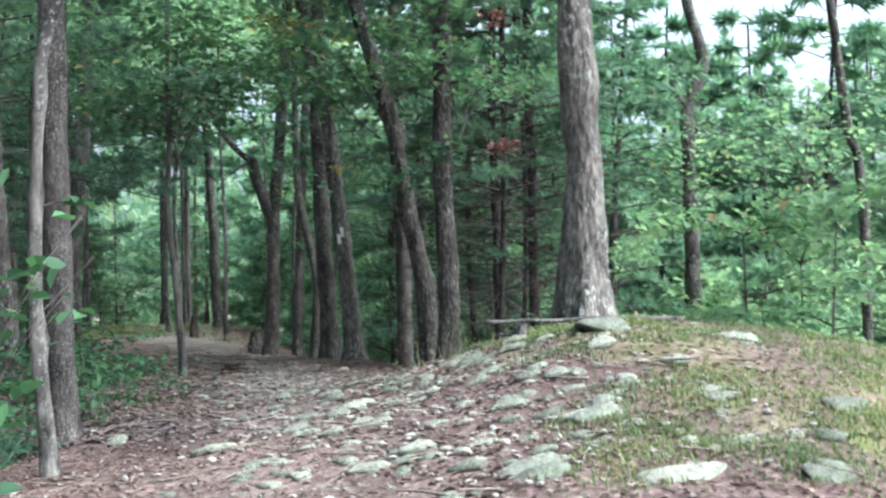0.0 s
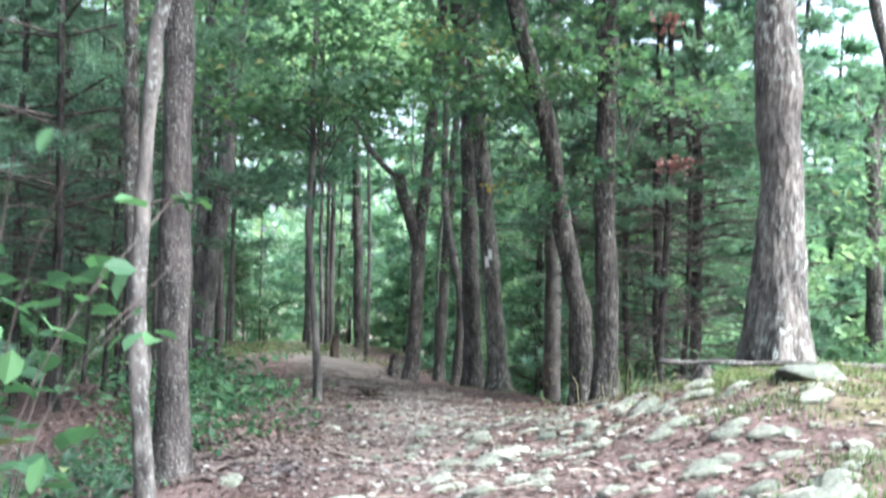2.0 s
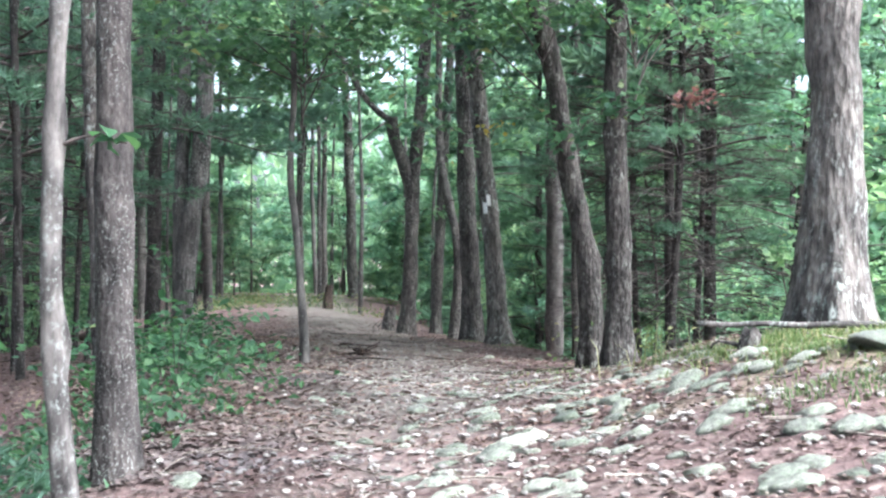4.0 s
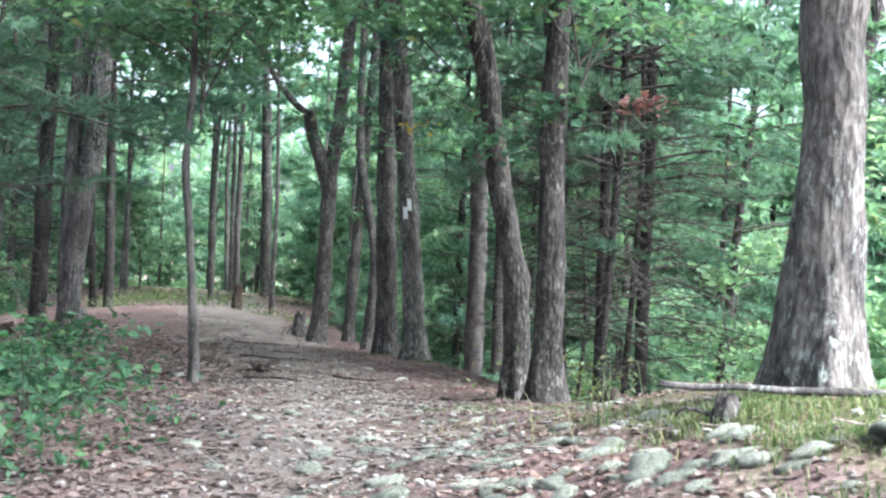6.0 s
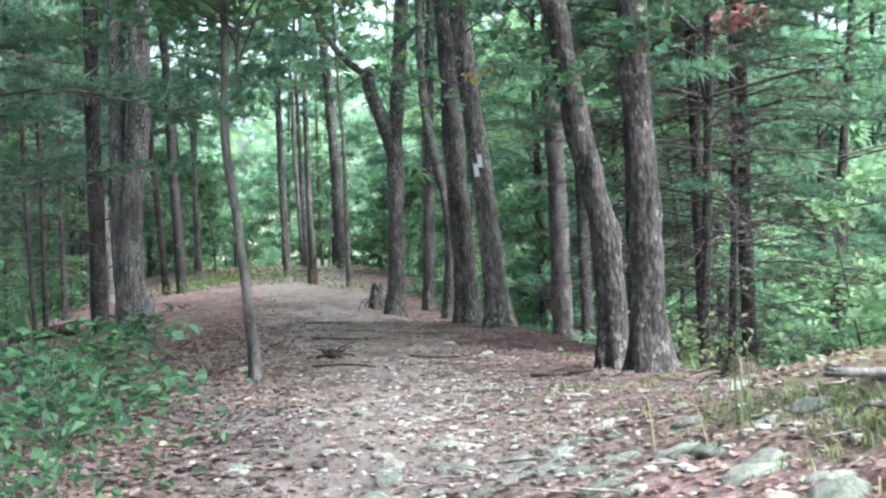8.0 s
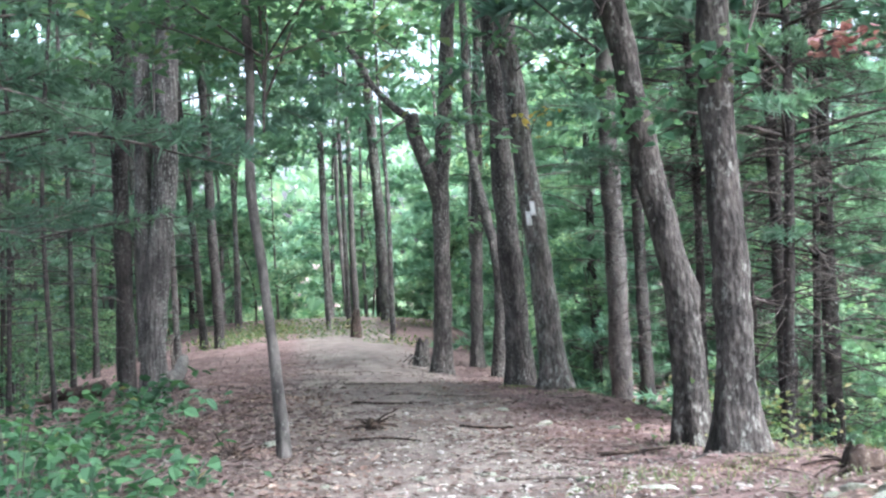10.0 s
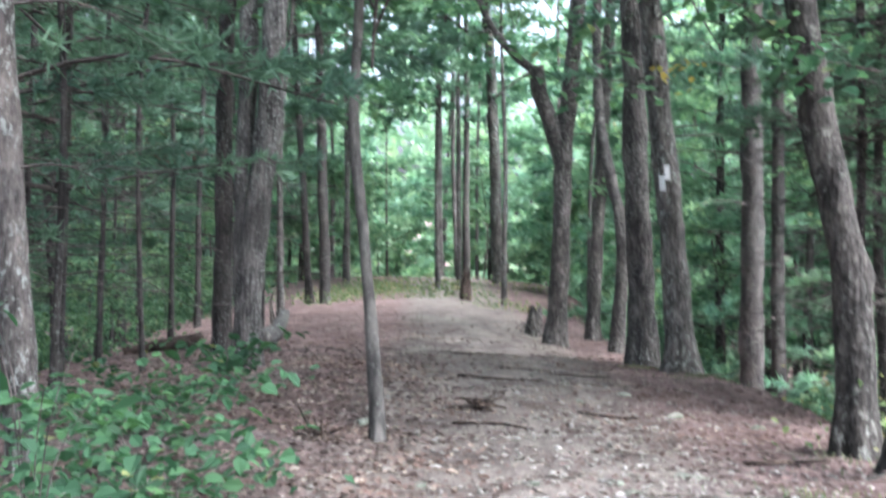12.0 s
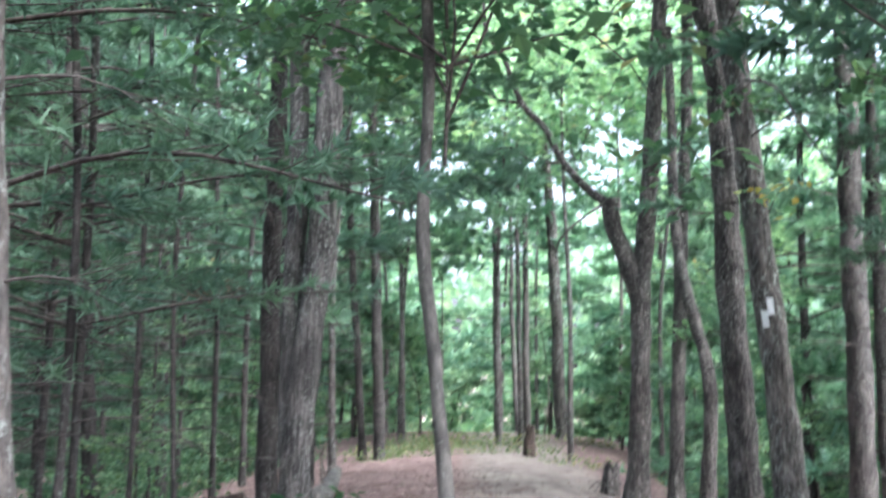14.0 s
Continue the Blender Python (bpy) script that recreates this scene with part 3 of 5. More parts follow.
PINES = [pine_parts(13 + k, 2.6 + 0.5 * (k % 3), 20 + k, dense=5, width=0.042, dead=9, tufts=36, loose=0.35) for k in range(3)]
SHADE_PINES = [pine_parts(9 + k, 2.2, 40 + k, boughs=40, length=2.6, dead=34, tufts=50, dense=9, needle=0.15, width=0.012, girth=0.045) for k in range(2)]
TWIGGY_PINES = [pine_parts(9 + k, 3.1, 46 + k, boughs=45, length=2.2, dead=80, tufts=54, dense=9, needle=0.14, width=0.011, girth=0.06) for k in range(2)]
NEAR_PINES = [pine_parts(12 + k, 2.4, 45 + k, boughs=48, length=3.2, dead=20, tufts=54, dense=10, needle=0.15, width=0.012, girth=0.075) for k in range(2)]
FAR_PINES = [pine_parts(13 + 2 * k, 2.4, 90 + k, boughs=48, length=3.4, dead=3, tufts=27, dense=5, needle=0.45, width=0.064, loose=0.6) for k in range(2)]
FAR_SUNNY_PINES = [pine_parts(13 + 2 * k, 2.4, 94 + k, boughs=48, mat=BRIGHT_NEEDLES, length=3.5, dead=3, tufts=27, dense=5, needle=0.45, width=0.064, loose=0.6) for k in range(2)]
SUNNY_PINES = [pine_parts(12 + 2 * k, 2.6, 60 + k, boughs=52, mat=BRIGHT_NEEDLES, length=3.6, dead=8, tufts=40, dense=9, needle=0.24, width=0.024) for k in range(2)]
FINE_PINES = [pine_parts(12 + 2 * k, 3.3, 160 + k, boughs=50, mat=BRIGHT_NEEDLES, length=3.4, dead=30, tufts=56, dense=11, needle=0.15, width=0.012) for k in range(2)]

# the big lichened oak on the bank
hardwood("oak_tree", "grey lichen-patched oak with flared roots on the stony bank",
         [(1.23, 10.7, 1.05), (1.245, 10.7, 1.9), (1.25, 10.7, 2.39), (1.15, 10.7, 3.6)], 0.205, 0.12, OAK_BARK, 11, sides=36, flare=0.7, burrs=((2.5, 3.2, 0.25), (1.35, 5.0, 0.12)), seed=3)
# dark bent oak behind the bank
dark_oak, _ = hardwood("oak_tree", "dark crooked oak with a sharp bend and stubs, behind the bank",
         [(4.54, 22.0, 0.3), (4.47, 22.0, 2.81), (4.4, 22.0, 4.3), (4.68, 22.0, 5.27), (4.41, 22.0, 6.39)], 0.24, 0.1, BROWN_BARK, 12, sides=24, flare=0.3, seed=4,
         limbs=(([(4.45, 22, 4.4), (4.15, 21.9, 4.75), (4.1, 21.9, 5.2)], 0.07, 0.03), ([(4.5, 22, 3.1), (4.25, 21.9, 3.35)], 0.04, 0.02)))
hardwood("oak_tree", "slim dark leaning oak at the edge of the clearing",
         [(7.1, 20.0, 0.2), (6.89, 20.0, 2.41), (6.64, 20.0, 3.9), (6.36, 20.0, 5.95)], 0.14, 0.08, BROWN_BARK, 11, sides=18, flare=0.25, seed=5)
# pale sapling and spotted pine left of the path
pale, _ = hardwood("maple_sapling", "pale smooth-barked crooked sapling with knots beside a pine",
         [(-2.36, 7.35, 0.3), (-2.44, 7.35, 1.08), (-2.46, 7.35, 1.48), (-2.45, 7.35, 2.09), (-2.44, 7.35, 2.56), (-2.39, 7.35, 2.94), (-2.2, 7.35, 3.5)], 0.052, 0.028, PALE_BARK, 7.5,
         sides=18, flare=0.35, burrs=((1.15, 4.2, 0.8), (1.1, 1.0, 0.55), (1.62, 5.2, 0.7), (2.05, 4.6, 0.8), (2.02, 1.5, 0.5), (2.6, 4.0, 0.8), (0.75, 4.4, 0.6)), seed=6, rough=0.04)
pine_l, _ = hardwood("pine_tree", "straight pine trunk speckled with pale lichen",
         [(-2.77, 8.93, 0.1), (-2.81, 8.93, 1.46), (-2.84, 8.93, 2.28), (-2.87, 8.93, 3.1)], 0.125, 0.07, SPECKLED_BARK, 12, sides=24, flare=0.25, seed=7, rough=0.04)
spotted, _ = hardwood("pine_tree", "pine trunk thickly speckled with white lichen",
         [(-5.42, 15.3, 0.1), (-5.52, 15.3, 1.5), (-5.62, 15.3, 3.0), (-5.7, 15.3, 4.4)], 0.125, 0.07, SPOTTED_BARK, 10, sides=22, flare=0.25, seed=8, rough=0.04)
# sapling on the trail
sapling, sap_line = hardwood("oak_sapling", "slender grey sapling standing on the trail",
         [(-3.63, 17.1, 0), (-3.69, 17.1, 0.82), (-3.78, 17.1, 1.66), (-3.86, 17.1, 2.35), (-3.84, 17.1, 3.3), (-3.87, 17.1, 4.0)], 0.058, 0.03, SMOOTH_BARK, 7,
         sides=16, flare=0.35, seed=9, rough=0.035, burrs=((2.0, 3.0, 0.2), (2.7, 1.0, 0.2)))
# double stem left of the trail
hardwood("maple_tree", "thick grey furrowed tree that splits into two stems",
         [(-6.98, 22.6, -0.1), (-6.95, 22.6, 0.9), (-6.86, 22.6, 1.9), (-6.72, 22.6, 3.2), (-6.66, 22.6, 4.8)], 0.205, 0.12, GREY_BARK, 12, sides=28, flare=0.2, seed=10, rough=0.1,
         limbs=(([(-7.02, 22.62, 0.2), (-7.07, 22.66, 1.2), (-7.1, 22.7, 2.6), (-7.1, 22.75, 4.2), (-7.16, 22.8, 6.0), (-7.2, 22.85, 8.0), (-7.3, 22.9, 10.0)], 0.14, 0.09),))
# fork tree and its neighbours along the edge
fork, _ = hardwood("maple_tree", "forked brown tree with a long bough leaning over the trail",
         [(-4.13, 29.4, -0.5), (-4.07, 29.4, 2.51), (-3.98, 29.4, 4.2), (-3.82, 29.4, 6.6)], 0.21, 0.1, BROWN_BARK, 13, sides=24, flare=0.35, seed=12,
         limbs=(([(-4.06, 29.4, 2.55), (-4.28, 29.35, 3.2), (-4.5, 29.32, 3.7), (-4.6, 29.3, 4.2)], 0.17, 0.13), ([(-4.6, 29.3, 4.15), (-4.85, 29.25, 4.3), (-5.31, 29.2, 4.8), (-5.6, 29.15, 5.35), (-5.97, 29.1, 5.76), (-6.25, 29.05, 6.5), (-6.55, 29.0, 7.0), (-6.6, 29, 7.8)], 0.075, 0.03),
                ([(-5.31, 29.2, 4.8), (-5.7, 28.9, 4.75), (-6.1, 28.8, 5.0), (-6.6, 28.8, 4.8)], 0.03, 0.01),
                ([(-5.97, 29.1, 5.76), (-6.5, 29.0, 5.9), (-7.1, 28.9, 6.6), (-7.3, 28.9, 7.4)], 0.025, 0.008),
                ([(-4.62, 29.3, 4.14), (-4.9, 29.0, 3.9), (-5.3, 28.9, 3.5), (-5.35, 28.9, 3.0)], 0.03, 0.01)))
hardwood("maple_tree", "slim straight brown tree at the trail's edge",
         [(-3.74, 31.5, -0.6), (-3.68, 31.5, 2.62), (-3.6, 31.5, 4.72), (-3.54, 31.5, 7.2)], 0.155, 0.09, BROWN_BARK, 13, sides=18, flare=0.2, seed=13)
hardwood("maple_tree", "dark leaning broken stem between two trees",
         [(-3.06, 29.0, -0.5), (-2.98, 29.0, 0.79), (-3.05, 29.1, 1.61), (-3.28, 29.5, 2.3), (-3.55, 30.2, 3.3), (-3.72, 30.8, 4.6)], 0.14, 0.08, BROWN_BARK, 8, sides=16, flare=0.2, seed=14)
hardwood("oak_tree", "dark rough oak close beside the blazed tree",
         [(-2.3, 25.0, -0.4), (-2.46, 25.0, 2.39), (-2.64, 25.0, 5.2), (-2.8, 25.0, 6.2)], 0.215, 0.12, BROWN_BARK, 13, sides=28, flare=0.35, seed=15, rough=0.09)
BLAZED = [(-1.74, 24.4, -0.3), (-1.97, 24.4, 1.7), (-2.19, 24.4, 3.6), (-2.45, 24.4, 5.6)]
blazed, blazed_line = hardwood("maple_tree", "grey leaning tree with a white double trail blaze", BLAZED, 0.21, 0.11, OAK_BARK, 13, sides=28, flare=0.7, seed=16, rough=0.07)


def blaze(root, cx, cz, w, h, label):
    """A painted mark that follows the round of the trunk."""
    axis = np.array(BLAZED)
    c = np.array([np.interp(cz, axis[:, 2], axis[:, 0]), 24.4])
    r = 0.205
    a0 = math.asin((cx - c[0]) / r)
    da = w / r / 2
    vs = []
    for k in range(6):
        for q in range(7):
            a = a0 - da + 2 * da * q / 6
            for rr in (r + 0.012, r - 0.01):
                zz = cz - h / 2 + h * k / 5
                ox = np.interp(zz, axis[:, 2], axis[:, 0])
                vs.append((ox + math.sin(a) * rr, c[1] - math.cos(a) * rr, zz))
    fs = []
    for k in range(5):
        for q in range(6):
            i = (k * 7 + q) * 2
            fs.append((i, i + 2, i + 16, i + 14))
            if k in (0, 4):
                j = i if k == 0 else i + 14
                fs.append((j, j + 1, j + 3, j + 2))
            if q in (0, 5):
                j = i if q == 0 else i + 2
                fs.append((j, j + 14, j + 15, j + 1))
    me = mesh_from("blaze", np.array(vs) - np.array(root.location), fs, PAINT)
    part("blaze", me, root, label)


blaze(blazed, -2.005, 2.255, 0.068, 0.2, "white painted upper blaze")
blaze(blazed, -2.06, 2.115, 0.072, 0.2, "white painted lower blaze")

# the leaning oak with a burr and the straight oak on the edge
oak_b, _ = hardwood("oak_tree", "dark leaning oak with a knobbly burr on the slope's edge",
         [(-0.2, 17.9, 0.1), (-0.24, 17.9, 0.95), (-0.3, 17.9, 1.5), (-0.54, 17.9, 2.5), (-0.78, 17.9, 3.72), (-1.13, 17.9, 4.92), (-1.35, 17.9, 5.75)], 0.165, 0.095, DARK_OAK_BARK, 11,
         sides=26, flare=0.5, burrs=((1.75, 4.4, 0.55), (1.7, 3.4, 0.3)), seed=17, rough=0.1)
oak_r, _ = hardwood("oak_tree", "straight mottled oak with spreading roots on the slope's edge",
         [(0.1, 16.8, 0.1), (0.06, 16.8, 1.5), (0.0, 16.8, 3.0), (-0.03, 16.8, 5.2)], 0.17, 0.1, DARK_OAK_BARK, 12, sides=30, flare=0.75, burrs=((1.2, 5.2, 0.2), (2.3, 4.0, 0.15)), seed=18, rough=0.09,
         limbs=(([(0.05, 16.7, 0.1), (-0.25, 16.45, 0.1), (-0.5, 16.3, 0.0)], 0.045, 0.015), ([(0.1, 16.7, 0.1), (0.4, 16.55, 0.09), (0.6, 16.5, 0.0)], 0.04, 0.015)))

# straight pine trunks along the right slope and far along the ridge
def lone_trunk(label, pts, r, mat, top, seed, name="pine_tree"):
    return hardwood(name, label, pts, r, r * 0.55, mat, top, "pines below the ridge", 16, 0.2, (), (), seed, 0.05)


slope_pines = [
    lone_trunk("thick grey-brown pine rising from the slope", [(-0.81, 28.0, -1.1), (-0.95, 28.0, 2.6), (-1.05, 28.0, 6.0)], 0.23, SPECKLED_BARK, 14, 21),
    lone_trunk("slim brown pine rising from the slope", [(-0.33, 30.0, -1.4), (-0.54, 30.0, 3.65), (-0.6, 30.0, 6.0)], 0.16, PINE_BARK, 13, 22),
    lone_trunk("dark pine with bare lower limbs on the slope", [(1.72, 22.2, -0.2), (1.63, 22.2, 2.7), (1.55, 22.2, 5.0)], 0.13, PINE_BARK, 12, 23),
    lone_trunk("thin dark pine with bare lower limbs", [(1.02, 21.0, 0), (0.93, 21.0, 1.9), (0.85, 21.0, 4.0)], 0.1, PINE_BARK, 10, 24),
    lone_trunk("slim dark stem below the oaks", [(0.75, 24.0, -0.3), (0.55, 24.0, 1.2), (0.5, 24.0, 3.0)], 0.08, PINE_BARK, 9, 25),
]
lone_trunk("dark straight pine beside a fallen log", [(-8.28, 24.75, -0.4), (-8.3, 24.75, 2.11), (-8.28, 24.75, 5.45)], 0.165, PINE_BARK, 14, 26)
lone_trunk("grey far pine at the crest", [(-11.25, 37.7, -0.3), (-11.45, 37.7, 3.92)], 0.17, PINE_BARK, 13, 27)
lone_trunk("thin far pine at the crest", [(-11.78, 38.0, -0.3), (-12.15, 38.0, 3.92)], 0.12, PINE_BARK, 13, 28)
lone_trunk("pale grey tree beyond the crest", [(-8.85, 48.0, -1.2), (-9.15, 48.0, 4.93), (-9.5, 48.0, 8.6)], 0.25, SPOTTED_BARK, 15, 29, "maple_tree")
lone_trunk("grey tree beyond the crest", [(-11.35, 50.0, -1.4), (-11.51, 50.0, 5.0)], 0.18, SPOTTED_BARK, 13, 30)
lone_trunk("thin pale stem beyond the crest", [(-11.14, 52.0, -1.6), (-11.41, 52.0, 3.2)], 0.12, PALE_BARK, 9, 31, "maple_tree")
lone_trunk("brown stem beyond the crest", [(-10.6, 51.0, -1.6), (-10.7, 51.0, 3.5)], 0.16, BROWN_BARK, 10, 32, "maple_tree")
lone_trunk("pale leaning stem behind the log", [(-12.6, 36.0, -0.6), (-12.75, 36.0, 2.38), (-12.8, 36, 5)], 0.17, PALE_BARK, 9, 33, "maple_tree")
for k, (x, y, r) in enumerate([(-10.7, 28.0, 0.06), (-9.55, 23.5, 0.045), (-6.4, 17.2, 0.04), (-12.08, 32.0, 0.08), (-8.25, 18.0, 0.07), (-8.1, 22.0, 0.04), (-7.25, 17.0, 0.04), (-12.4, 29.0, 0.04), (-11.3, 26.5, 0.035), (-13.2, 31.5, 0.05), (-10.0, 30.5, 0.04)]):
    lone_trunk("thin dark pine stem in the shaded wood", [(x, y, 0), (x + 0.1 * math.sin(k), y, 2.5), (x - 0.1 * math.cos(3 * k), y, 5.0)], r, PINE_BARK, 9, 50 + k)


def place_pines(spots, kinds, label, group, seed):
    g = np.random.default_rng(seed)
    for x, y in spots:
        pine("pine_tree", label, x, y, kinds[g.integers(len(kinds))], group, g.uniform(0.85, 1.2), g.uniform(0, 6.28), (g.normal(0, 0.02), g.normal(0, 0.02)))


def scatter(n, box, keep, seed, gap):
    """Up to n random spots in the box (x0, x1, y0, y1) for which keep(x, y) holds, at least gap apart."""
    g = np.random.default_rng(seed)
    out = []
    for _ in range(n * 30):
        x, y = g.uniform(box[0], box[1]), g.uniform(box[2], box[3])
        if keep(x, y) and all((x - a) ** 2 + (y - b) ** 2 > gap ** 2 for a, b in out):
            out.append((x, y))
            if len(out) == n:
                break
    return out


place_pines(scatter(7, (-20, -6, 11, 26), lambda x, y: x < left_edge(y) - 0.3 and x > -0.75 * y - 4, 1, 2.3), NEAR_PINES + SHADE_PINES, "tall dark pine with bare lower twigs", "pines in the shaded wood", 22)
place_pines(scatter(20, (-30, -9, 26, 50), lambda x, y: x < left_edge(y) - 0.3 and x > -0.75 * y - 6, 1, 2.5), PINES + FAR_PINES, "tall dark pine with bare lower twigs", "pines in the shaded wood", 2)
place_pines(scatter(6, (-12, -5, 15, 27), lambda x, y: x < left_edge(y) + 0.6 and x < trail_x(y) - 3.5, 3, 1.8), SHADE_PINES, "young shaded pine with brown twigs", "pines in the shaded wood", 4)
place_pines([(0.95, 20.6), (1.4, 21.8), (0.15, 21.6)], TWIGGY_PINES, "dark young pine with many brown lower twigs", "pines below the ridge", 28)
place_pines([(3.1, 24.6)], FINE_PINES, "pine with broad sunlit-coloured boughs and bare lower twigs", "pines below the ridge", 26)
place_pines([(8.6, 32.0), (10.8, 34.5), (9.4, 35.5), (12.2, 35.0), (14.5, 41.0), (13.6, 38.0), (13.0, 31.0), (16.0, 33.0), (4.6, 33.0), (6.9, 37.0), (3.4, 39.0), (9.6, 40.0), (5.6, 45.0), (8.2, 47.0)], FAR_SUNNY_PINES, "tall pine with sunlit-coloured needles on the low ground", "pines below the ridge", 27)
place_pines([(2.4, 31.0), (7.6, 36.0), (0.4, 35.0), (-1.4, 37.5)], SUNNY_PINES, "pine with broad sunlit-coloured boughs below the ridge", "pines below the ridge", 5)
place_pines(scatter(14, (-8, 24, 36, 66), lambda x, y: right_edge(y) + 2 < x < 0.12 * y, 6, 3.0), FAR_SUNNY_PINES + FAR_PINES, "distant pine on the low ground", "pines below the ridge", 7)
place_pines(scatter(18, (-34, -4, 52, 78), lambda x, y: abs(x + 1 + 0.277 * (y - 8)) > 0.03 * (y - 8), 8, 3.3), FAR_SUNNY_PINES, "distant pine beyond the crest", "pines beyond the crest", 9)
place_pines(scatter(7, (-22, 22, -22, -4), lambda x, y: abs(x) > 2.5 and (x < 0 or y < -14), 10, 4.0), FAR_PINES, "tall pine behind the start of the walk", "pines behind", 11)
# extra pines with trunks out of view, added to shade the left hollow
place_pines([(-6.6, 8.2), (-6.6, 4.6), (-6.4, 0.5)], NEAR_PINES, "tall dark pine added to shade the hollow", "pines in the shaded wood", 23)
place_pines(scatter(13, (6, 34, 50, 80), lambda x, y: x > 0.1 * y, 24, 3.5), FAR_PINES + FAR_SUNNY_PINES, "distant pine on the low ground", "pines below the ridge", 25)
place_pines(scatter(5, (-16, -6.5, -2, 9), lambda x, y: True, 12, 3.0), FAR_PINES, "tall dark pine with bare lower twigs", "pines in the shaded wood", 13)


# leafy young trees
def leafy_parts(height, n, size, mat, seed):
    g = np.random.default_rng(seed)
    line = smooth_line([(0, 0, -0.2), (g.normal(0, 0.1), g.normal(0, 0.1), height * 0.4), (g.normal(0, 0.3), g.normal(0, 0.3), height)], 0.3)
    wood, tips = [tube(line, np.linspace(0.035, 0.008, len(line)), 6)[:2]], []
    for k in range(16):
        i = g.integers(len(line) // 5, len(line))
        a = k * 2.4
        r = g.uniform(0.5, 1.25) * height * 0.26
        e = line[i] + np.array([math.cos(a) * r, math.sin(a) * r, g.uniform(-0.1, 0.45) * r])
        b = smooth_line([line[i], (line[i] + e) / 2 + (0, 0, 0.1 * r), e], 0.2)
        wood.append(tube(b, np.linspace(0.012, 0.004, len(b)), 4)[:2])
        tips.append(b[len(b) // 3:])
    tips = np.vstack(tips)
    pts = tips[g.integers(0, len(tips), n)] + g.normal(0, 0.13, (n, 3)) * (1, 1, 0.55)
    return mesh_from("stem", *merge(wood), TWIG), mesh_from("crown", *leaves_at(pts, size, g, 0.55), mat, False)


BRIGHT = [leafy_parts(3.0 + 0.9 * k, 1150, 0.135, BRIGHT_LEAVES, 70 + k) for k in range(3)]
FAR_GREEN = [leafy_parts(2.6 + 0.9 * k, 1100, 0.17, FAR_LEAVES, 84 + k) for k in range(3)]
GREEN = [leafy_parts(2.2 + 0.9 * k, 1000, 0.13, LEAVES, 80 + k) for k in range(3)]


def place_leafy(spots, kinds, label, group, seed, grow=(0.8, 1.3)):
    g = np.random.default_rng(seed)
    for x, y in spots:
        root = empty("young_tree", x, y, gz(x, y), label, "young tree", group)
        s = g.uniform(*grow)
        root.scale = (s, s, s)
        root.rotation_euler = (0, 0, g.uniform(0, 6.28))
        for n, me in zip(("stem", "crown"), kinds[g.integers(len(kinds))]):
            part(n, me, root)


place_leafy(scatter(46, (3.0, 20, 17, 46), lambda x, y: x > right_edge(y) + 3 and 0.17 * y - 1.5 < x < 0.39 * y, 14, 1.4), BRIGHT, "leafy young tree with sunlit-coloured leaves on the low ground", "leafy growth below the ridge", 15, (0.8, 1.6))
place_leafy(scatter(30, (3.2, 9.5, 18.5, 30), lambda x, y: 0.17 * y - 0.8 < x < 0.36 * y, 33, 1.0), BRIGHT, "leafy young tree with sunlit-coloured leaves on the low ground", "leafy growth below the ridge", 34, (0.9, 1.5))
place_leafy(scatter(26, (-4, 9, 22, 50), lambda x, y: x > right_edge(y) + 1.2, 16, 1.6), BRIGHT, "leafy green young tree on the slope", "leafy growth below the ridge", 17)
place_leafy(scatter(40, (-28, -1, 46, 68), lambda x, y: True, 18, 1.6), FAR_GREEN, "leafy young tree beyond the crest, haze in its leaf colour", "leafy growth beyond the crest", 19, (0.9, 1.7))
place_leafy(scatter(44, (-26, -7, 15, 46), lambda x, y: x < left_edge(y) - 0.5, 20, 1.6), GREEN[:1] + BRIGHT, "leafy green seedling tree in the shaded wood", "leafy growth in the shaded wood", 21, (0.5, 1.0))

# crowns over the trail
crown(sapling, (-0.1, 0, 3.75), (2.1, 1.2), 2600, 0.14, LEAVES, 31, 12)
crown(oak_b, (-0.7, -0.2, 4.2), (1.2, 0.9), 420, 0.13, LEAVES, 32, 5)
crown(oak_r, (0.1, -0.3, 3.8), (1.3, 1.1), 480, 0.13, LEAVES, 33, 6)
crown(fork, (0.2, 0, 8.5), (3.0, 1.6), 1500, 0.14, BRIGHT_LEAVES, 34, 8)
crown(dark_oak, (0, 0, 8.0), (2.6, 1.5), 900, 0.14, LEAVES, 35, 7)
crown(blazed, (-0.7, -0.2, 6.6), (1.3, 0.9), 420, 0.13, YELLOW_LEAVES, 36, 5, "yellowing leaves")
crown(pale, (0.3, 0, 6.2), (2.2, 0.9), 1600, 0.14, LEAVES, 37, 9)


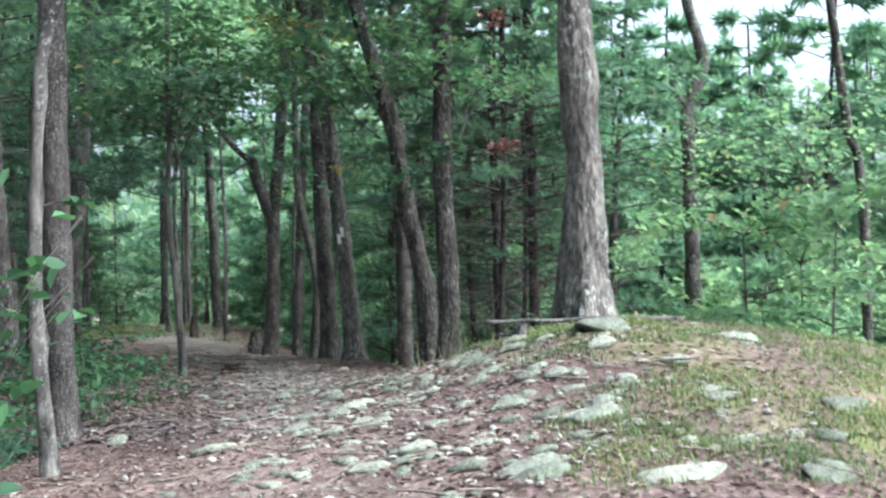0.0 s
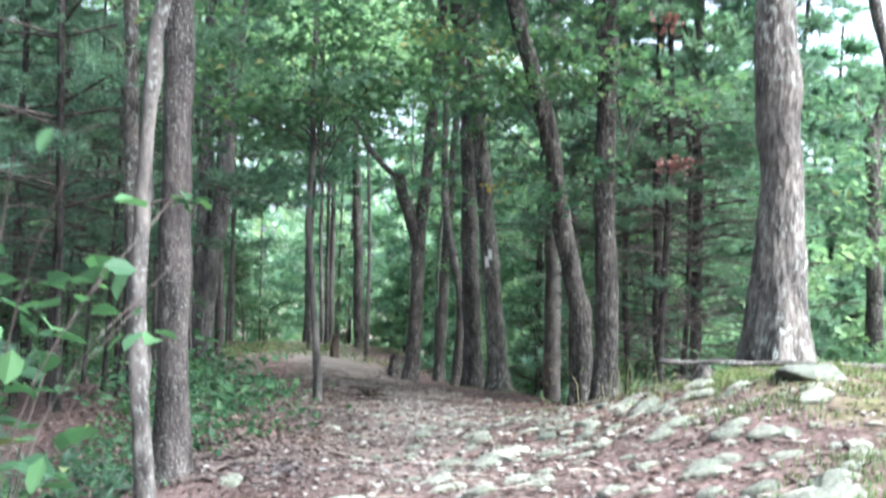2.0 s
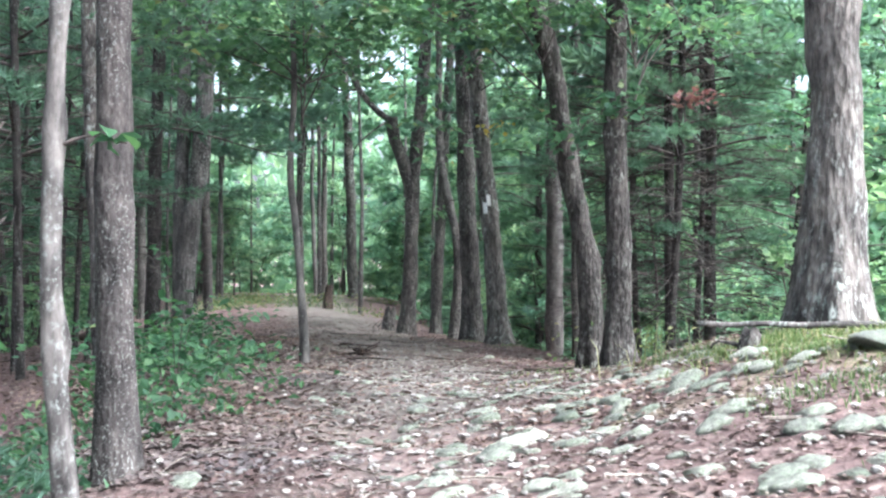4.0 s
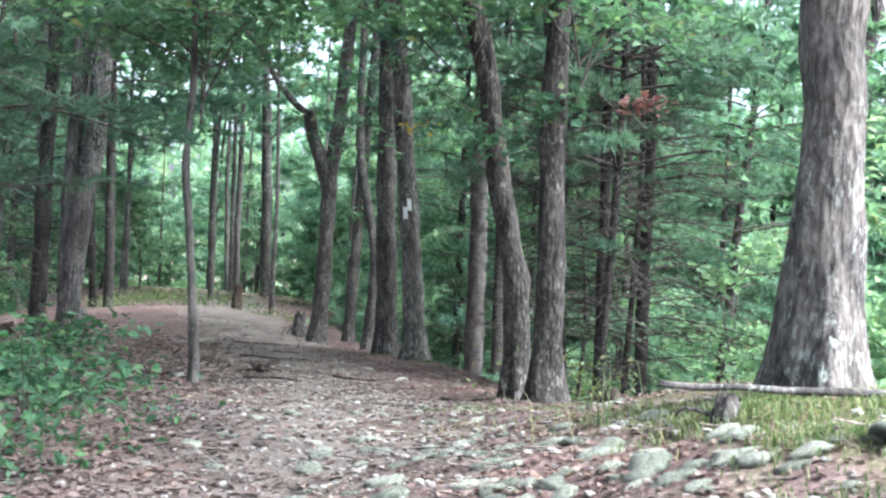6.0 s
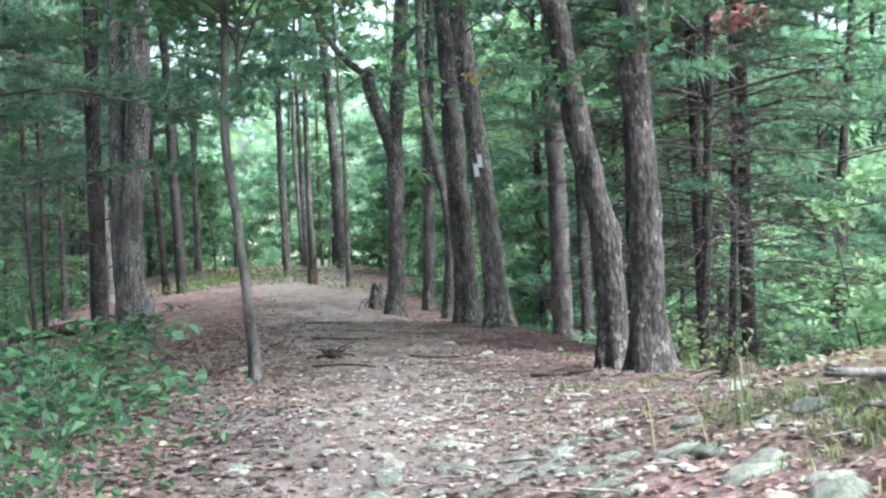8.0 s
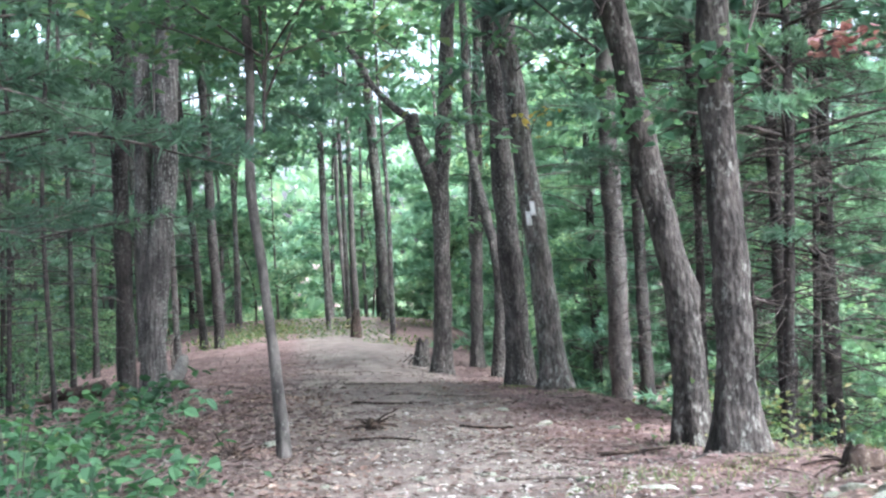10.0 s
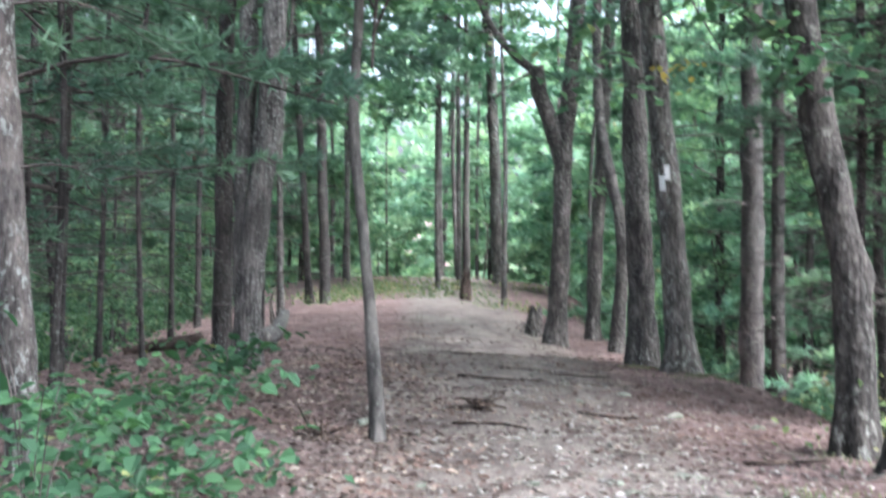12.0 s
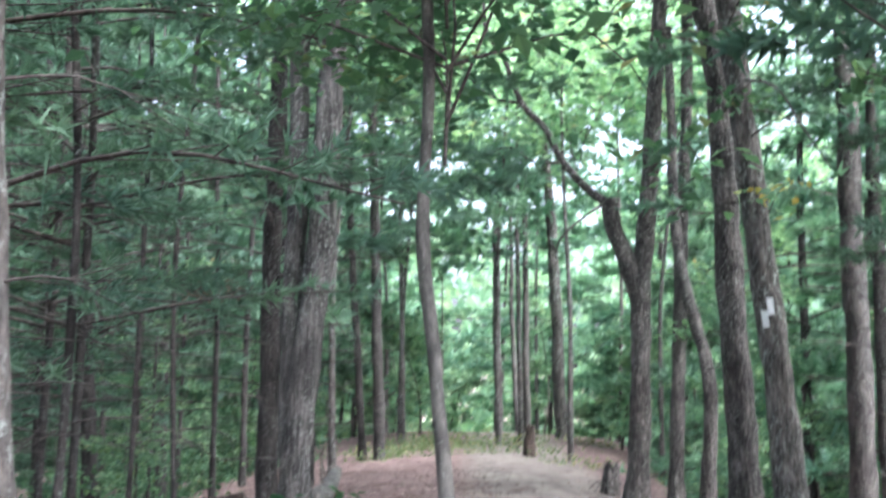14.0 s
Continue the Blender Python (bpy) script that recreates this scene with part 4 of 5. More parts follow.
# ---- limbs of the nearer pines, one by one ----
def bare_limbs(root, count, low, high, reach, seed, mat=TWIG, axis=(0, 0), r=0.012, forks=5):
    """Thin, mostly bare limbs that droop a little and fork at their ends."""
    g = np.random.default_rng(seed)
    for k in range(count):
        h = low + (high - low) * (k + g.uniform(0, 0.8)) / count
        a, n = k * 2.4 + g.uniform(-0.5, 0.5), reach * g.uniform(0.5, 1.1)
        d = np.array([math.cos(a), math.sin(a), 0])
        base = np.array([axis[0] * h, axis[1] * h, h])
        pts = [base, base + d * n * 0.5 + (0, 0, 0.06 * n), base + d * n + np.array([0, 0, g.uniform(-0.2, 0.1) * n])]
        line = smooth_line(pts, 0.2)
        wood = [tube(line, np.linspace(r, 0.003, len(line)), 5)[:2]]
        for _ in range(forks):
            q = line[g.integers(len(line) // 4, len(line))]
            e = q + d * g.uniform(0.1, 0.4) + g.normal(0, 0.2, 3) * (1, 1, 0.6)
            wood.append(tube(np.linspace(q, e, 3), np.linspace(0.005, 0.002, 3), 3)[:2])
        part("branch", mesh_from("branch", *merge(wood), mat), root)


for k, t in enumerate(slope_pines):
    bare_limbs(t[0], (10, 9, 34, 30, 12)[k], (2.2, 1.5, 0.8, 0.8, 1.0)[k], (6.5, 6, 6.0, 5.5, 4.5)[k], (1.6, 1.3, 2.5, 2.2, 1.4)[k], 200 + k, axis=(-0.035, 0), forks=(8, 6, 30, 30, 7)[k])
bare_limbs(spotted, 8, 1.8, 4.5, 1.0, 211, axis=(-0.06, 0), r=0.012)
bare_limbs(pine_l, 7, 3.2, 5.5, 1.0, 212, axis=(-0.03, 0), r=0.012)
bare_limbs(blazed, 5, 2.8, 6.0, 1.6, 213, axis=(-0.11, 0), r=0.016)


part("dead_twig", limb_mesh("dead_twig", [np.array(q) - np.array(blazed.location) for q in ((-2.27, 24.25, 4.85), (-1.91, 23.6, 4.6), (-1.65, 23.6, 4.17), (-1.35, 23.6, 3.69))], 0.018, 0.008, PALE_BARK, 6), blazed, "pale dead twig hanging from the trunk")


def leaf_twig(root, start, end, n, size, mat, seed, label="", spread=0.12, bare=0.33):
    """A twig with its leaves, in the root's own axes."""
    g = np.random.default_rng(seed)
    line = smooth_line([start, (np.array(start) + end) / 2 + (0, 0, 0.04), end], 0.06)
    part("twig", limb_mesh("twig", [start, (np.array(start) + end) / 2 + (0, 0, 0.04), end], 0.008, 0.003, TWIG, 5, 0.1), root)
    pts = line[g.integers(int(len(line) * bare), len(line), n)] + g.normal(0, spread, (n, 3)) * (1, 1, 0.6)
    tagged(part("leaf_spray", mesh_from("leaf_spray", *round_leaves(pts, size, g, 0.65), mat, False), root, label), kind="stuff")


leaf_twig(pale, (-0.09, 0, 1.6), (0.2, 0.02, 1.62), 9, 0.1, SHRUB_LEAVES, 301, "small sprig of green leaves", 0.03, 0.7)
oz = oak_r.location.z
leaf_twig(oak_r, (-0.03, 0, 2.7), (0.8, -1.1, 3.13 - oz), 60, 0.085, RED_LEAVES, 302, "dull red autumn leaves", 0.1, 0.78)
leaf_twig(oak_r, (-0.05, 0, 4.2), (0.6, -1.1, 4.8 - oz), 40, 0.085, RED_LEAVES, 303, "dull red autumn leaves", 0.08, 0.8)
leaf_twig(oak_b, (-0.5, 0, 3.0), (-0.3, -0.5, 2.9), 30, 0.11, LEAVES, 304, "", 0.16)
g = np.random.default_rng(909)
for k in range(18):
    root, lean = ((oak_b, -0.19), (oak_r, -0.02), (blazed, -0.11), (oak_r, -0.02))[k % 4]
    h, a = g.uniform(2.7, 5.2) + (0.8 if root is blazed else 0), g.uniform(3.2, 6.2)
    foot = np.array([lean * h, 0, h])
    leaf_twig(root, foot, foot + (math.cos(a) * g.uniform(0.4, 0.9), math.sin(a) * g.uniform(0.3, 0.8), g.uniform(-0.1, 0.3)), 36, 0.12, LEAVES, 920 + k, "", 0.14)
leaf_twig(blazed, (-0.3, 0, 3.6), (-0.1, -0.5, 3.9), 20, 0.1, YELLOW_LEAVES, 305, "yellowing leaves", 0.15)

# ---- stones ----
def stone_mesh(seed, fine=3):
    bm = bmesh.new()
    bmesh.ops.create_icosphere(bm, subdivisions=fine, radius=0.5)
    g = np.random.default_rng(seed)
    sx, sy, sz, o = 1.0, g.uniform(0.6, 0.9), g.uniform(0.36, 0.5), g.uniform(0, 50)
    cuts = [(Vector(g.normal(0, 1, 3)).normalized(), g.uniform(0.24, 0.4)) for _ in range(12)]
    for v in bm.verts:
        for d, far in cuts:
            over = v.co.dot(d) - far
            if over > 0:
                v.co -= d * over * 0.97
        n = noise.noise(v.co * 2.2 + Vector((o, 0, 0))) * 0.12 + noise.noise(v.co * 6 + Vector((0, o, 0))) * 0.035
        v.co *= 1 + n
        v.co.x, v.co.y, v.co.z = v.co.x * sx, v.co.y * sy, v.co.z * sz
    me = bpy.data.meshes.new("stone")
    bm.to_mesh(me)
    bm.free()
    me.polygons.foreach_set("use_smooth", np.full(len(me.polygons), True))
    me.materials.append(ROCK)
    return me


STONES = [stone_mesh(k) for k in range(9)]
SMALL_STONES = [stone_mesh(20 + k, 2) for k in range(9)]


def place_stones(spots, label, group, seed):
    g = np.random.default_rng(seed)
    for x, y, w in spots:
        ob = new("stone", (STONES if w > 0.17 else SMALL_STONES)[g.integers(len(STONES))])
        s = w * 1.25
        ob.location = (x, y, gz(x, y) - (0.05 if w > 0.4 else 0.0))
        ob.scale = (s, s * g.uniform(0.9, 1.1), s * g.uniform(0.7, 1.0))
        up = Vector((gz(x - 0.15, y) - gz(x + 0.15, y), gz(x, y - 0.15) - gz(x, y + 0.15), 0.3)).normalized()
        turn = pose(0, 0, 0, math.degrees(g.normal(0, 0.08)), math.degrees(g.normal(0, 0.08)), math.degrees(g.uniform(-0.5, 0.5)))
        ob.rotation_euler = (Vector((0, 0, 1)).rotation_difference(up).to_matrix() @ turn.to_3x3()).to_euler()
        tagged(ob, label, "stone", group)


place_stones([(1.16, 8.77, 0.37), (2.11, 8.63, 0.34), (1.39, 7.33, 0.18), (1.47, 6.42, 0.18), (0.81, 6.32, 0.27), (1.05, 5.12, 0.44), (2.05, 6.19, 0.24), (1.63, 5.14, 0.25), (0.37, 6.98, 0.22), (-0.17, 6.44, 0.26),
              (0.4, 5.4, 0.28), (0.41, 6.14, 0.14), (0.8, 7.49, 0.17), (1.02, 8.02, 0.25), (0.95, 6.06, 0.15), (0.12, 7.33, 0.17), (1.63, 5.68, 0.12), (0.58, 6.53, 0.14), (1.05, 6.99, 0.16), (0.11, 5.74, 0.16), (0.39, 6.97, 0.19), (0.4, 5.26, 0.26), (1.6, 5.02, 0.22), (0.36, 7.08, 0.2), (0.83, 6.51, 0.2), (0.58, 7.71, 0.17), (0.31, 8.16, 0.16), (-0.13, 9.36, 0.18), (0.45, 10.94, 0.2), (0.12, 10.14, 0.22), (0.26, 9.54, 0.14)],
             "lichen-grey stone half sunk in the mossy bank", "stones on the bank", 1)
place_stones([(-1.43, 7.54, 0.31), (-1.05, 6.78, 0.26), (-0.99, 8.14, 0.21), (-0.68, 7.45, 0.19), (-0.14, 9.16, 0.19), (0.2, 9.45, 0.22), (-0.61, 9.12, 0.32), (-0.78, 8.76, 0.23), (-2.29, 8.58, 0.21), (-1.75, 9.85, 0.19),
              (-2.41, 12.21, 0.16), (-1.36, 16.5, 0.5), (-0.31, 11.18, 0.16), (0.09, 10.06, 0.23), (0.23, 9.3, 0.26), (-0.65, 11.44, 0.18), (-1.13, 11.65, 0.2), (-1.45, 11.5, 0.18), (-0.13, 10.84, 0.18), (-1.54, 12.27, 0.16), (-0.12, 10.9, 0.26), (-1.54, 12.0, 0.22), (-2.45, 12.34, 0.15), (-0.34, 11.17, 0.18), (-1.07, 11.53, 0.19), (-0.66, 11.17, 0.18), (-2.88, 11.65, 0.16), (-4.07, 18.18, 0.2), (-0.6, 14.82, 0.26), (-2.49, 14.68, 0.2), (-0.74, 8.63, 0.22), (-0.91, 7.77, 0.2)],
             "grey stone bedded in leaf litter on the trail", "stones along the trail", 2)
place_stones([(-1.39, 12.64, 0.16), (-2.06, 14.33, 0.25), (-0.39, 10.77, 0.15), (-1.2, 13.41, 0.17), (-2.29, 13.71, 0.15), (-0.85, 11.05, 0.18), (-0.03, 10.55, 0.13), (-0.55, 11.89, 0.16), (0.48, 9.03, 0.24), (-0.16, 9.6, 0.2), (-0.95, 10.5, 0.22),
              (-3.4, 16.9, 0.08), (-3.2, 16.2, 0.09), (-2.9, 15.6, 0.1), (-2.2, 21.2, 0.2), (-1.6, 19.6, 0.18), (-0.9, 18.9, 0.16), (-2.6, 20.6, 0.12)],
             "pale stone bedded in leaf litter on the trail", "stones along the trail", 3)
g = np.random.default_rng(5)
place_stones([(float(trail_x(y) + dx), float(y), float(w)) for y, dx, w in zip(g.uniform(6, 16, 70), g.normal(0.9, 0.75, 70), g.uniform(0.07, 0.17, 70))], "small pale stone on the stony trail", "stones along the trail", 4)


def tile_pieces(kinds, spots, scale, g, sink=0.2):
    """Joined copies of small shapes at the spots, turned and scaled at random."""
    vs, fs, o = [], [], 0
    zs = surface(spots[:, 0], spots[:, 1])
    for (x, y), z, w in zip(spots, zs, scale):
        v, f = kinds[g.integers(len(kinds))]
        a = g.uniform(0, 6.28)
        c, s = math.cos(a), math.sin(a)
        q = v * w
        vs.append(np.stack([q[:, 0] * c - q[:, 1] * s + x, q[:, 0] * s + q[:, 1] * c + y, q[:, 2] + z + w * sink], 1))
        fs.append(f + o)
        o += len(v)
    return np.vstack(vs), np.vstack(fs)


def chip_shapes():
    out = []
    for k in range(6):
        bm = bmesh.new()
        bmesh.ops.create_icosphere(bm, subdivisions=1, radius=0.5)
        g = np.random.default_rng(400 + k)
        v = np.array([p.co[:] for p in bm.verts]) * (1, g.uniform(0.5, 0.9), g.uniform(0.25, 0.5)) * g.uniform(0.8, 1.2, (len(bm.verts), 1))
        bm.verts.index_update()
        out.append((v, np.array([[p.index for p in f.verts] for f in bm.faces])))
        bm.free()
    return out


g = np.random.default_rng(9)
bx, by = g.normal(0.35, 0.75, 130), g.uniform(5.0, 9.8, 130)
place_stones([(float(a), float(b), float(w)) for a, b, w in zip(bx, by, 0.07 + 0.13 * g.random(130) ** 1.6)], "small pale stone strewn on the bank", "stones on the bank", 6)
n = 3400
cy = 5 + 19 * g.beta(1.1, 1.7, n)
cx = trail_x(cy) + g.normal(0.75, 1.0, n) * np.interp(cy, [5, 12, 20], [1.15, 0.9, 0.8])
fx, fy = g.normal(-0.55, 0.75, 90), g.uniform(8.2, 13.0, 90)
place_stones([(float(a), float(b), float(w)) for a, b, w in zip(fx, fy, 0.08 + 0.12 * g.random(90) ** 1.5)], "flat grey stone bedded in the stony trail", "stones along the trail", 8)
v, f = tile_pieces(chip_shapes(), np.stack([cx, cy], 1), 0.02 + 0.075 * g.beta(1, 3.2, n), g)
tagged(new("pebbles", mesh_from("pebbles", v, f, CHIPS, False)), "pale stone chips scattered over the trail and bank", "pebbles", kind="stuff")

# ---- fallen leaves, twigs, grass ----
n = 58000
ly = 4.5 + 32 * g.beta(1.05, 1.9, n)
lx = trail_x(ly) + g.normal(0.0, 1.0, n) * np.interp(ly, [5, 14, 38], [2.2, 3.2, 4.2])
keep = g.random(n) < np.clip(np.abs(lx - trail_x(ly)) / 1.3 + 0.1 + 0.35 * (ly < 11), 0, 1)
lx, ly = lx[keep], ly[keep]
lz = surface(lx, ly)
v, f = leaves_at(np.stack([lx, ly, lz + 0.01], 1), np.interp(ly, [8, 14], [0.04, 0.05])[:, None], g, 0.78)
tagged(new("fallen_leaves", mesh_from("fallen_leaves", v, f, LITTER, False)), "tan and rust fallen leaves over the ground", "leaf litter", kind="stuff")

n = 15000
ly = 8.5 + 17 * g.beta(1.2, 1.4, n)
lx = trail_x(ly) - np.interp(ly, [8, 14, 25], [1.6, 2.2, 3.2]) + g.normal(0, 1.0, n) * np.interp(ly, [8, 14, 25], [0.7, 1.0, 1.5])
v, f = round_leaves(np.stack([lx, ly, surface(lx, ly) + 0.012], 1), 0.07, g, 0.84)
tagged(new("dead_leaves", mesh_from("dead_leaves", v, f, DEAD_LEAVES, False)), "broad red-brown dead leaves beside the trail", "leaf litter", kind="stuff")

n = 500
ty = 5 + 24 * g.beta(1, 1.6, n)
tx = trail_x(ty) + g.normal(0, 2.2, n)
tz = surface(tx, ty)
wood = []
for x, y, z in zip(tx, ty, tz):
    a, w = g.uniform(0, 3.14), g.uniform(0.1, 0.5)
    d = np.array([math.cos(a), math.sin(a), g.normal(0, 0.08)]) * w / 2
    c = np.array([x, y, z + 0.015])
    wood.append(tube(np.array([c - d, c + g.normal(0, 0.02, 3) * (1, 1, 0.3), c + d]), [0.004, 0.006, 0.003], 4)[:2])
tagged(new("fallen_twigs", mesh_from("fallen_twigs", *merge(wood), DEAD_WOOD)), "thin dry twigs lying on the litter", "twigs", kind="stuff")


def grass(name, label, centres, n, spread, size, mat, seed):
    """Tufts of bent blades."""
    g = np.random.default_rng(seed)
    c = np.array(centres)[g.integers(0, len(centres), n)] + g.normal(0, spread, (n, 2))
    z = surface(c[:, 0], c[:, 1])
    p = np.column_stack([c, z - 0.01])
    a = g.uniform(0, 6.28, n)
    d = np.stack([np.cos(a), np.sin(a), np.zeros(n)], 1)
    s = np.stack([-np.sin(a), np.cos(a), np.zeros(n)], 1) * 0.004
    h = size * g.uniform(0.4, 1.2, (n, 1))
    up = np.array([0, 0, 1])
    m = p + up * h * 0.6 + d * h * 0.2
    t = p + up * h * 0.8 + d * h * 0.65
    v = np.stack([p - s, p + s, m + s * 0.8, m - s * 0.8, t], 1).reshape(-1, 3)
    o = np.arange(n)[:, None] * 5
    return tagged(new(name, mesh_from(name, v, np.vstack([o + [0, 1, 2], o + [0, 2, 3], o + [3, 2, 4]]), mat, False)), label, "grass", kind="stuff")


bank = np.column_stack([g.uniform(0.6, 3.2, 70), g.uniform(4.6, 10.0, 70)])
grass("grass", "thin green grass tufts on the stony bank", bank, 16000, 0.17, 0.065, GRASS, 1)
lip = np.column_stack([g.uniform(0.3, 1.6, 30), g.uniform(9.6, 11.4, 30)])
grass("grass", "bright grass at the end of the fallen branch", lip, 3200, 0.14, 0.085, GRASS, 2)
edge = np.column_stack([g.uniform(-0.6, 2.2, 40), g.uniform(12.2, 18.5, 40)])
grass("grass", "dry yellow-green grass on the hollow's edge", edge, 1500, 0.25, 0.08, GRASS, 3)
grass("dry_grass_stalks", "tall dry grass stalks beside the bank", [(-0.02, 10.9), (0.1, 11.1), (0.25, 11.0)], 22, 0.1, 0.5, GRASS, 4)


grass("moss_and_grass", "short green moss and grass at the roots of the edge trees", [(-1.3, 23.95), (-1.6, 23.8), (-2.3, 24.4), (0.35, 16.15), (0.1, 15.9), (-0.5, 15.3), (-0.9, 14.9)], 1500, 0.16, 0.045, GRASS, 5)


def undergrowth(name, label, centres, n, spread, rise, size, mat, seed):
    g = np.random.default_rng(seed)
    c = np.array(centres)[g.integers(0, len(centres), n)] + g.normal(0, spread, (n, 2))
    p = np.column_stack([c, surface(c[:, 0], c[:, 1]) + g.uniform(0.03, 1, n) ** 1.4 * rise])
    return tagged(new(name, mesh_from(name, *leaves_at(p, size, g, 0.5), mat, False)), label, "undergrowth", kind="stuff")


c = np.column_stack([g.uniform(-13, -5, 34), g.uniform(37.5, 47, 34)])
undergrowth("crest_undergrowth", "yellow-green low undergrowth on the crest", c, 3600, 0.5, 0.28, 0.08, FERN, 1)
c = np.column_stack([g.uniform(0.4, 6, 60), g.uniform(17.5, 25, 60)])
undergrowth("slope_undergrowth", "low green and straw undergrowth on the slope", c, 5000, 0.5, 0.6, 0.07, FERN, 2)
c = np.column_stack([g.uniform(-6.5, -2.9, 30), g.uniform(8.5, 13.5, 30)])
undergrowth("shaded_undergrowth", "low green seedlings in the shaded hollow", c, 1500, 0.25, 0.35, 0.07, SHRUB_LEAVES, 3)
c = np.column_stack([g.uniform(-5.0, -2.9, 40), g.uniform(5.5, 12.5, 40)])
undergrowth("hollow_undergrowth", "sparse dark green seedlings in the hollow", c, 1300, 0.2, 0.4, 0.08, LEAVES, 5)
c = np.column_stack([g.uniform(-19, -9, 70), g.uniform(20, 42, 70)])
c = c[c[:, 0] < left_edge(c[:, 1]) + 0.3]
undergrowth("wood_undergrowth", "green undergrowth in the shaded wood", c, 7000, 0.6, 1.0, 0.1, LEAVES, 4)

# ---- shrubs ----
def shrub(label, x, y, height, reach, stems, n, size, mat, seed, name="shrub"):
    g = np.random.default_rng(seed)
    root = empty(name, x, y, gz(x, y), label, "shrub", "shrubs beside the trail")
    tips = []
    for k in range(stems):
        a = k * 2.4 + g.uniform(0, 0.8)
        e = np.array([math.cos(a) * reach, math.sin(a) * reach, height]) * g.uniform(0.55, 1.0, 3)
        pts = [(0, 0, -0.05), e * (0.35, 0.35, 0.65), e]
        line = smooth_line(pts, 0.06)
        part("stem", limb_mesh("stem", pts, 0.005, 0.002, TWIG, 5, 0.1), root)
        tips.append(line[len(line) // 3:])
    tips = np.vstack(tips)
    pts = tips[g.integers(0, len(tips), n)] + g.normal(0, 0.09, (n, 3)) * (1, 1, 0.4)
    tagged(part("foliage", mesh_from("foliage", *round_leaves(pts, size, g, 0.72), mat, False), root), kind="stuff")


shrub("leafy green shrub at the trail's edge", -4.7, 15.4, 0.62, 1.2, 16, 412, 0.095, SHRUB_LEAVES, 1)
shrub("leafy green shrub at the trail's edge", -4.0, 14.5, 0.42, 0.95, 12, 237, 0.095, SHRUB_LEAVES, 2)
shrub("leafy green shrub at the trail's edge", -5.4, 16.8, 0.55, 1.0, 12, 237, 0.095, SHRUB_LEAVES, 3)
shrub("leafy green shrub at the trail's edge", -3.9, 13.2, 0.45, 0.7, 9, 162, 0.095, SHRUB_LEAVES, 4)
shrub("leafy green shrub at the trail's edge", -4.7, 13.6, 0.55, 0.9, 12, 250, 0.095, SHRUB_LEAVES, 5)
shrub("tall leafy shrub with yellowing leaves near the start", -1.78, 4.4, 1.6, 0.6, 12, 150, 0.095, SHRUB_LEAVES, 6)
shrub("spindly seedling with broad green leaves", -3.75, 12.75, 1.25, 0.28, 5, 44, 0.1, SHRUB_LEAVES, 7)
shrub("low shrub by the double-stemmed tree", -5.9, 19.6, 0.7, 0.6, 8, 90, 0.15, SHRUB_LEAVES, 8)

# ---- fallen branch, logs, stumps ----
def log(name, label, pts, r0, r1, mat, seed, sides=16, category="log"):
    """A fallen trunk with worn bark and broken, closed ends."""
    line = smooth_line(pts, 0.06)
    g = np.random.default_rng(seed)
    r = np.linspace(r0, r1, len(line)) * (1 + 0.08 * np.sin(np.arange(len(line)) * 0.6 + seed))
    v, f, a = tube(line, r, sides)
    v = v.reshape(len(line), sides, 3)
    for i in range(len(line)):
        for j in range(sides):
            k = 1 + 0.12 * noise.noise((v[i, j] * 9).tolist()) + 0.08 * noise.noise((v[i, j] * 25).tolist())
            v[i, j] = line[i] + (v[i, j] - line[i]) * k
    d0, d1 = line[0] - line[1], line[-1] - line[-2]
    v[0] += g.uniform(-0.4, 0.5, (sides, 1)) * d0
    v[-1] += g.uniform(-0.4, 0.5, (sides, 1)) * d1
    v = np.vstack([v.reshape(-1, 3), line[0], line[-1]])
    n = len(line) * sides
    caps = [(j, n, (j + 1) % sides, (j + 1) % sides) for j in range(sides)] + [(n - sides + j, n - sides + (j + 1) % sides, n + 1, n + 1) for j in range(sides)]
    tri = np.vstack([f[:, [0, 1, 2]], f[:, [0, 2, 3]], np.array(caps)[:, :3]])
    return tagged(new(name, mesh_from(name, v, tri, mat)), label, category)


log("fallen_branch", "pale peeled branch lying across the bank", [(0.35, 10.12, 1.075), (0.55, 10.14, 1.07), (0.72, 10.13, 1.085), (0.95, 10.16, 1.08), (1.2, 10.13, 1.095), (1.45, 10.15, 1.1), (2.0, 10.2, 1.09)], 0.016, 0.026, PALE_BARK, 1, 14, "branch")
log("fallen_log", "dark rotting log on the litter", [(-10.3, 25.6, gz(-10.3, 25.6) + 0.05), (-9.7, 25.9, gz(-9.7, 25.9) + 0.1), (-9.2, 26.0, gz(-9.2, 26.0) + 0.13)], 0.07, 0.13, ROT_WOOD, 2)
log("fallen_log", "grey barkless log beside the thick tree", [(-7.6, 24.6, gz(-7.6, 24.6) + 0.12), (-8.2, 26.6, gz(-8.2, 26.6) + 0.14), (-9.05, 29.2, -0.24)], 0.15, 0.09, PALE_BARK, 3)
for a, b in (((-8.2, 26.6), (-8.25, 26.5)), ((-8.6, 27.9), (-8.75, 27.8))):
    z = gz(*a) + 0.3
    log("dead_limb", "bare upright limb on the grey log", [(a[0], a[1], z - 0.4), (b[0], b[1], z + 0.2), (b[0] + 0.05, b[1], z + 0.5)], 0.03, 0.012, DEAD_WOOD, 4, 8, "branch")


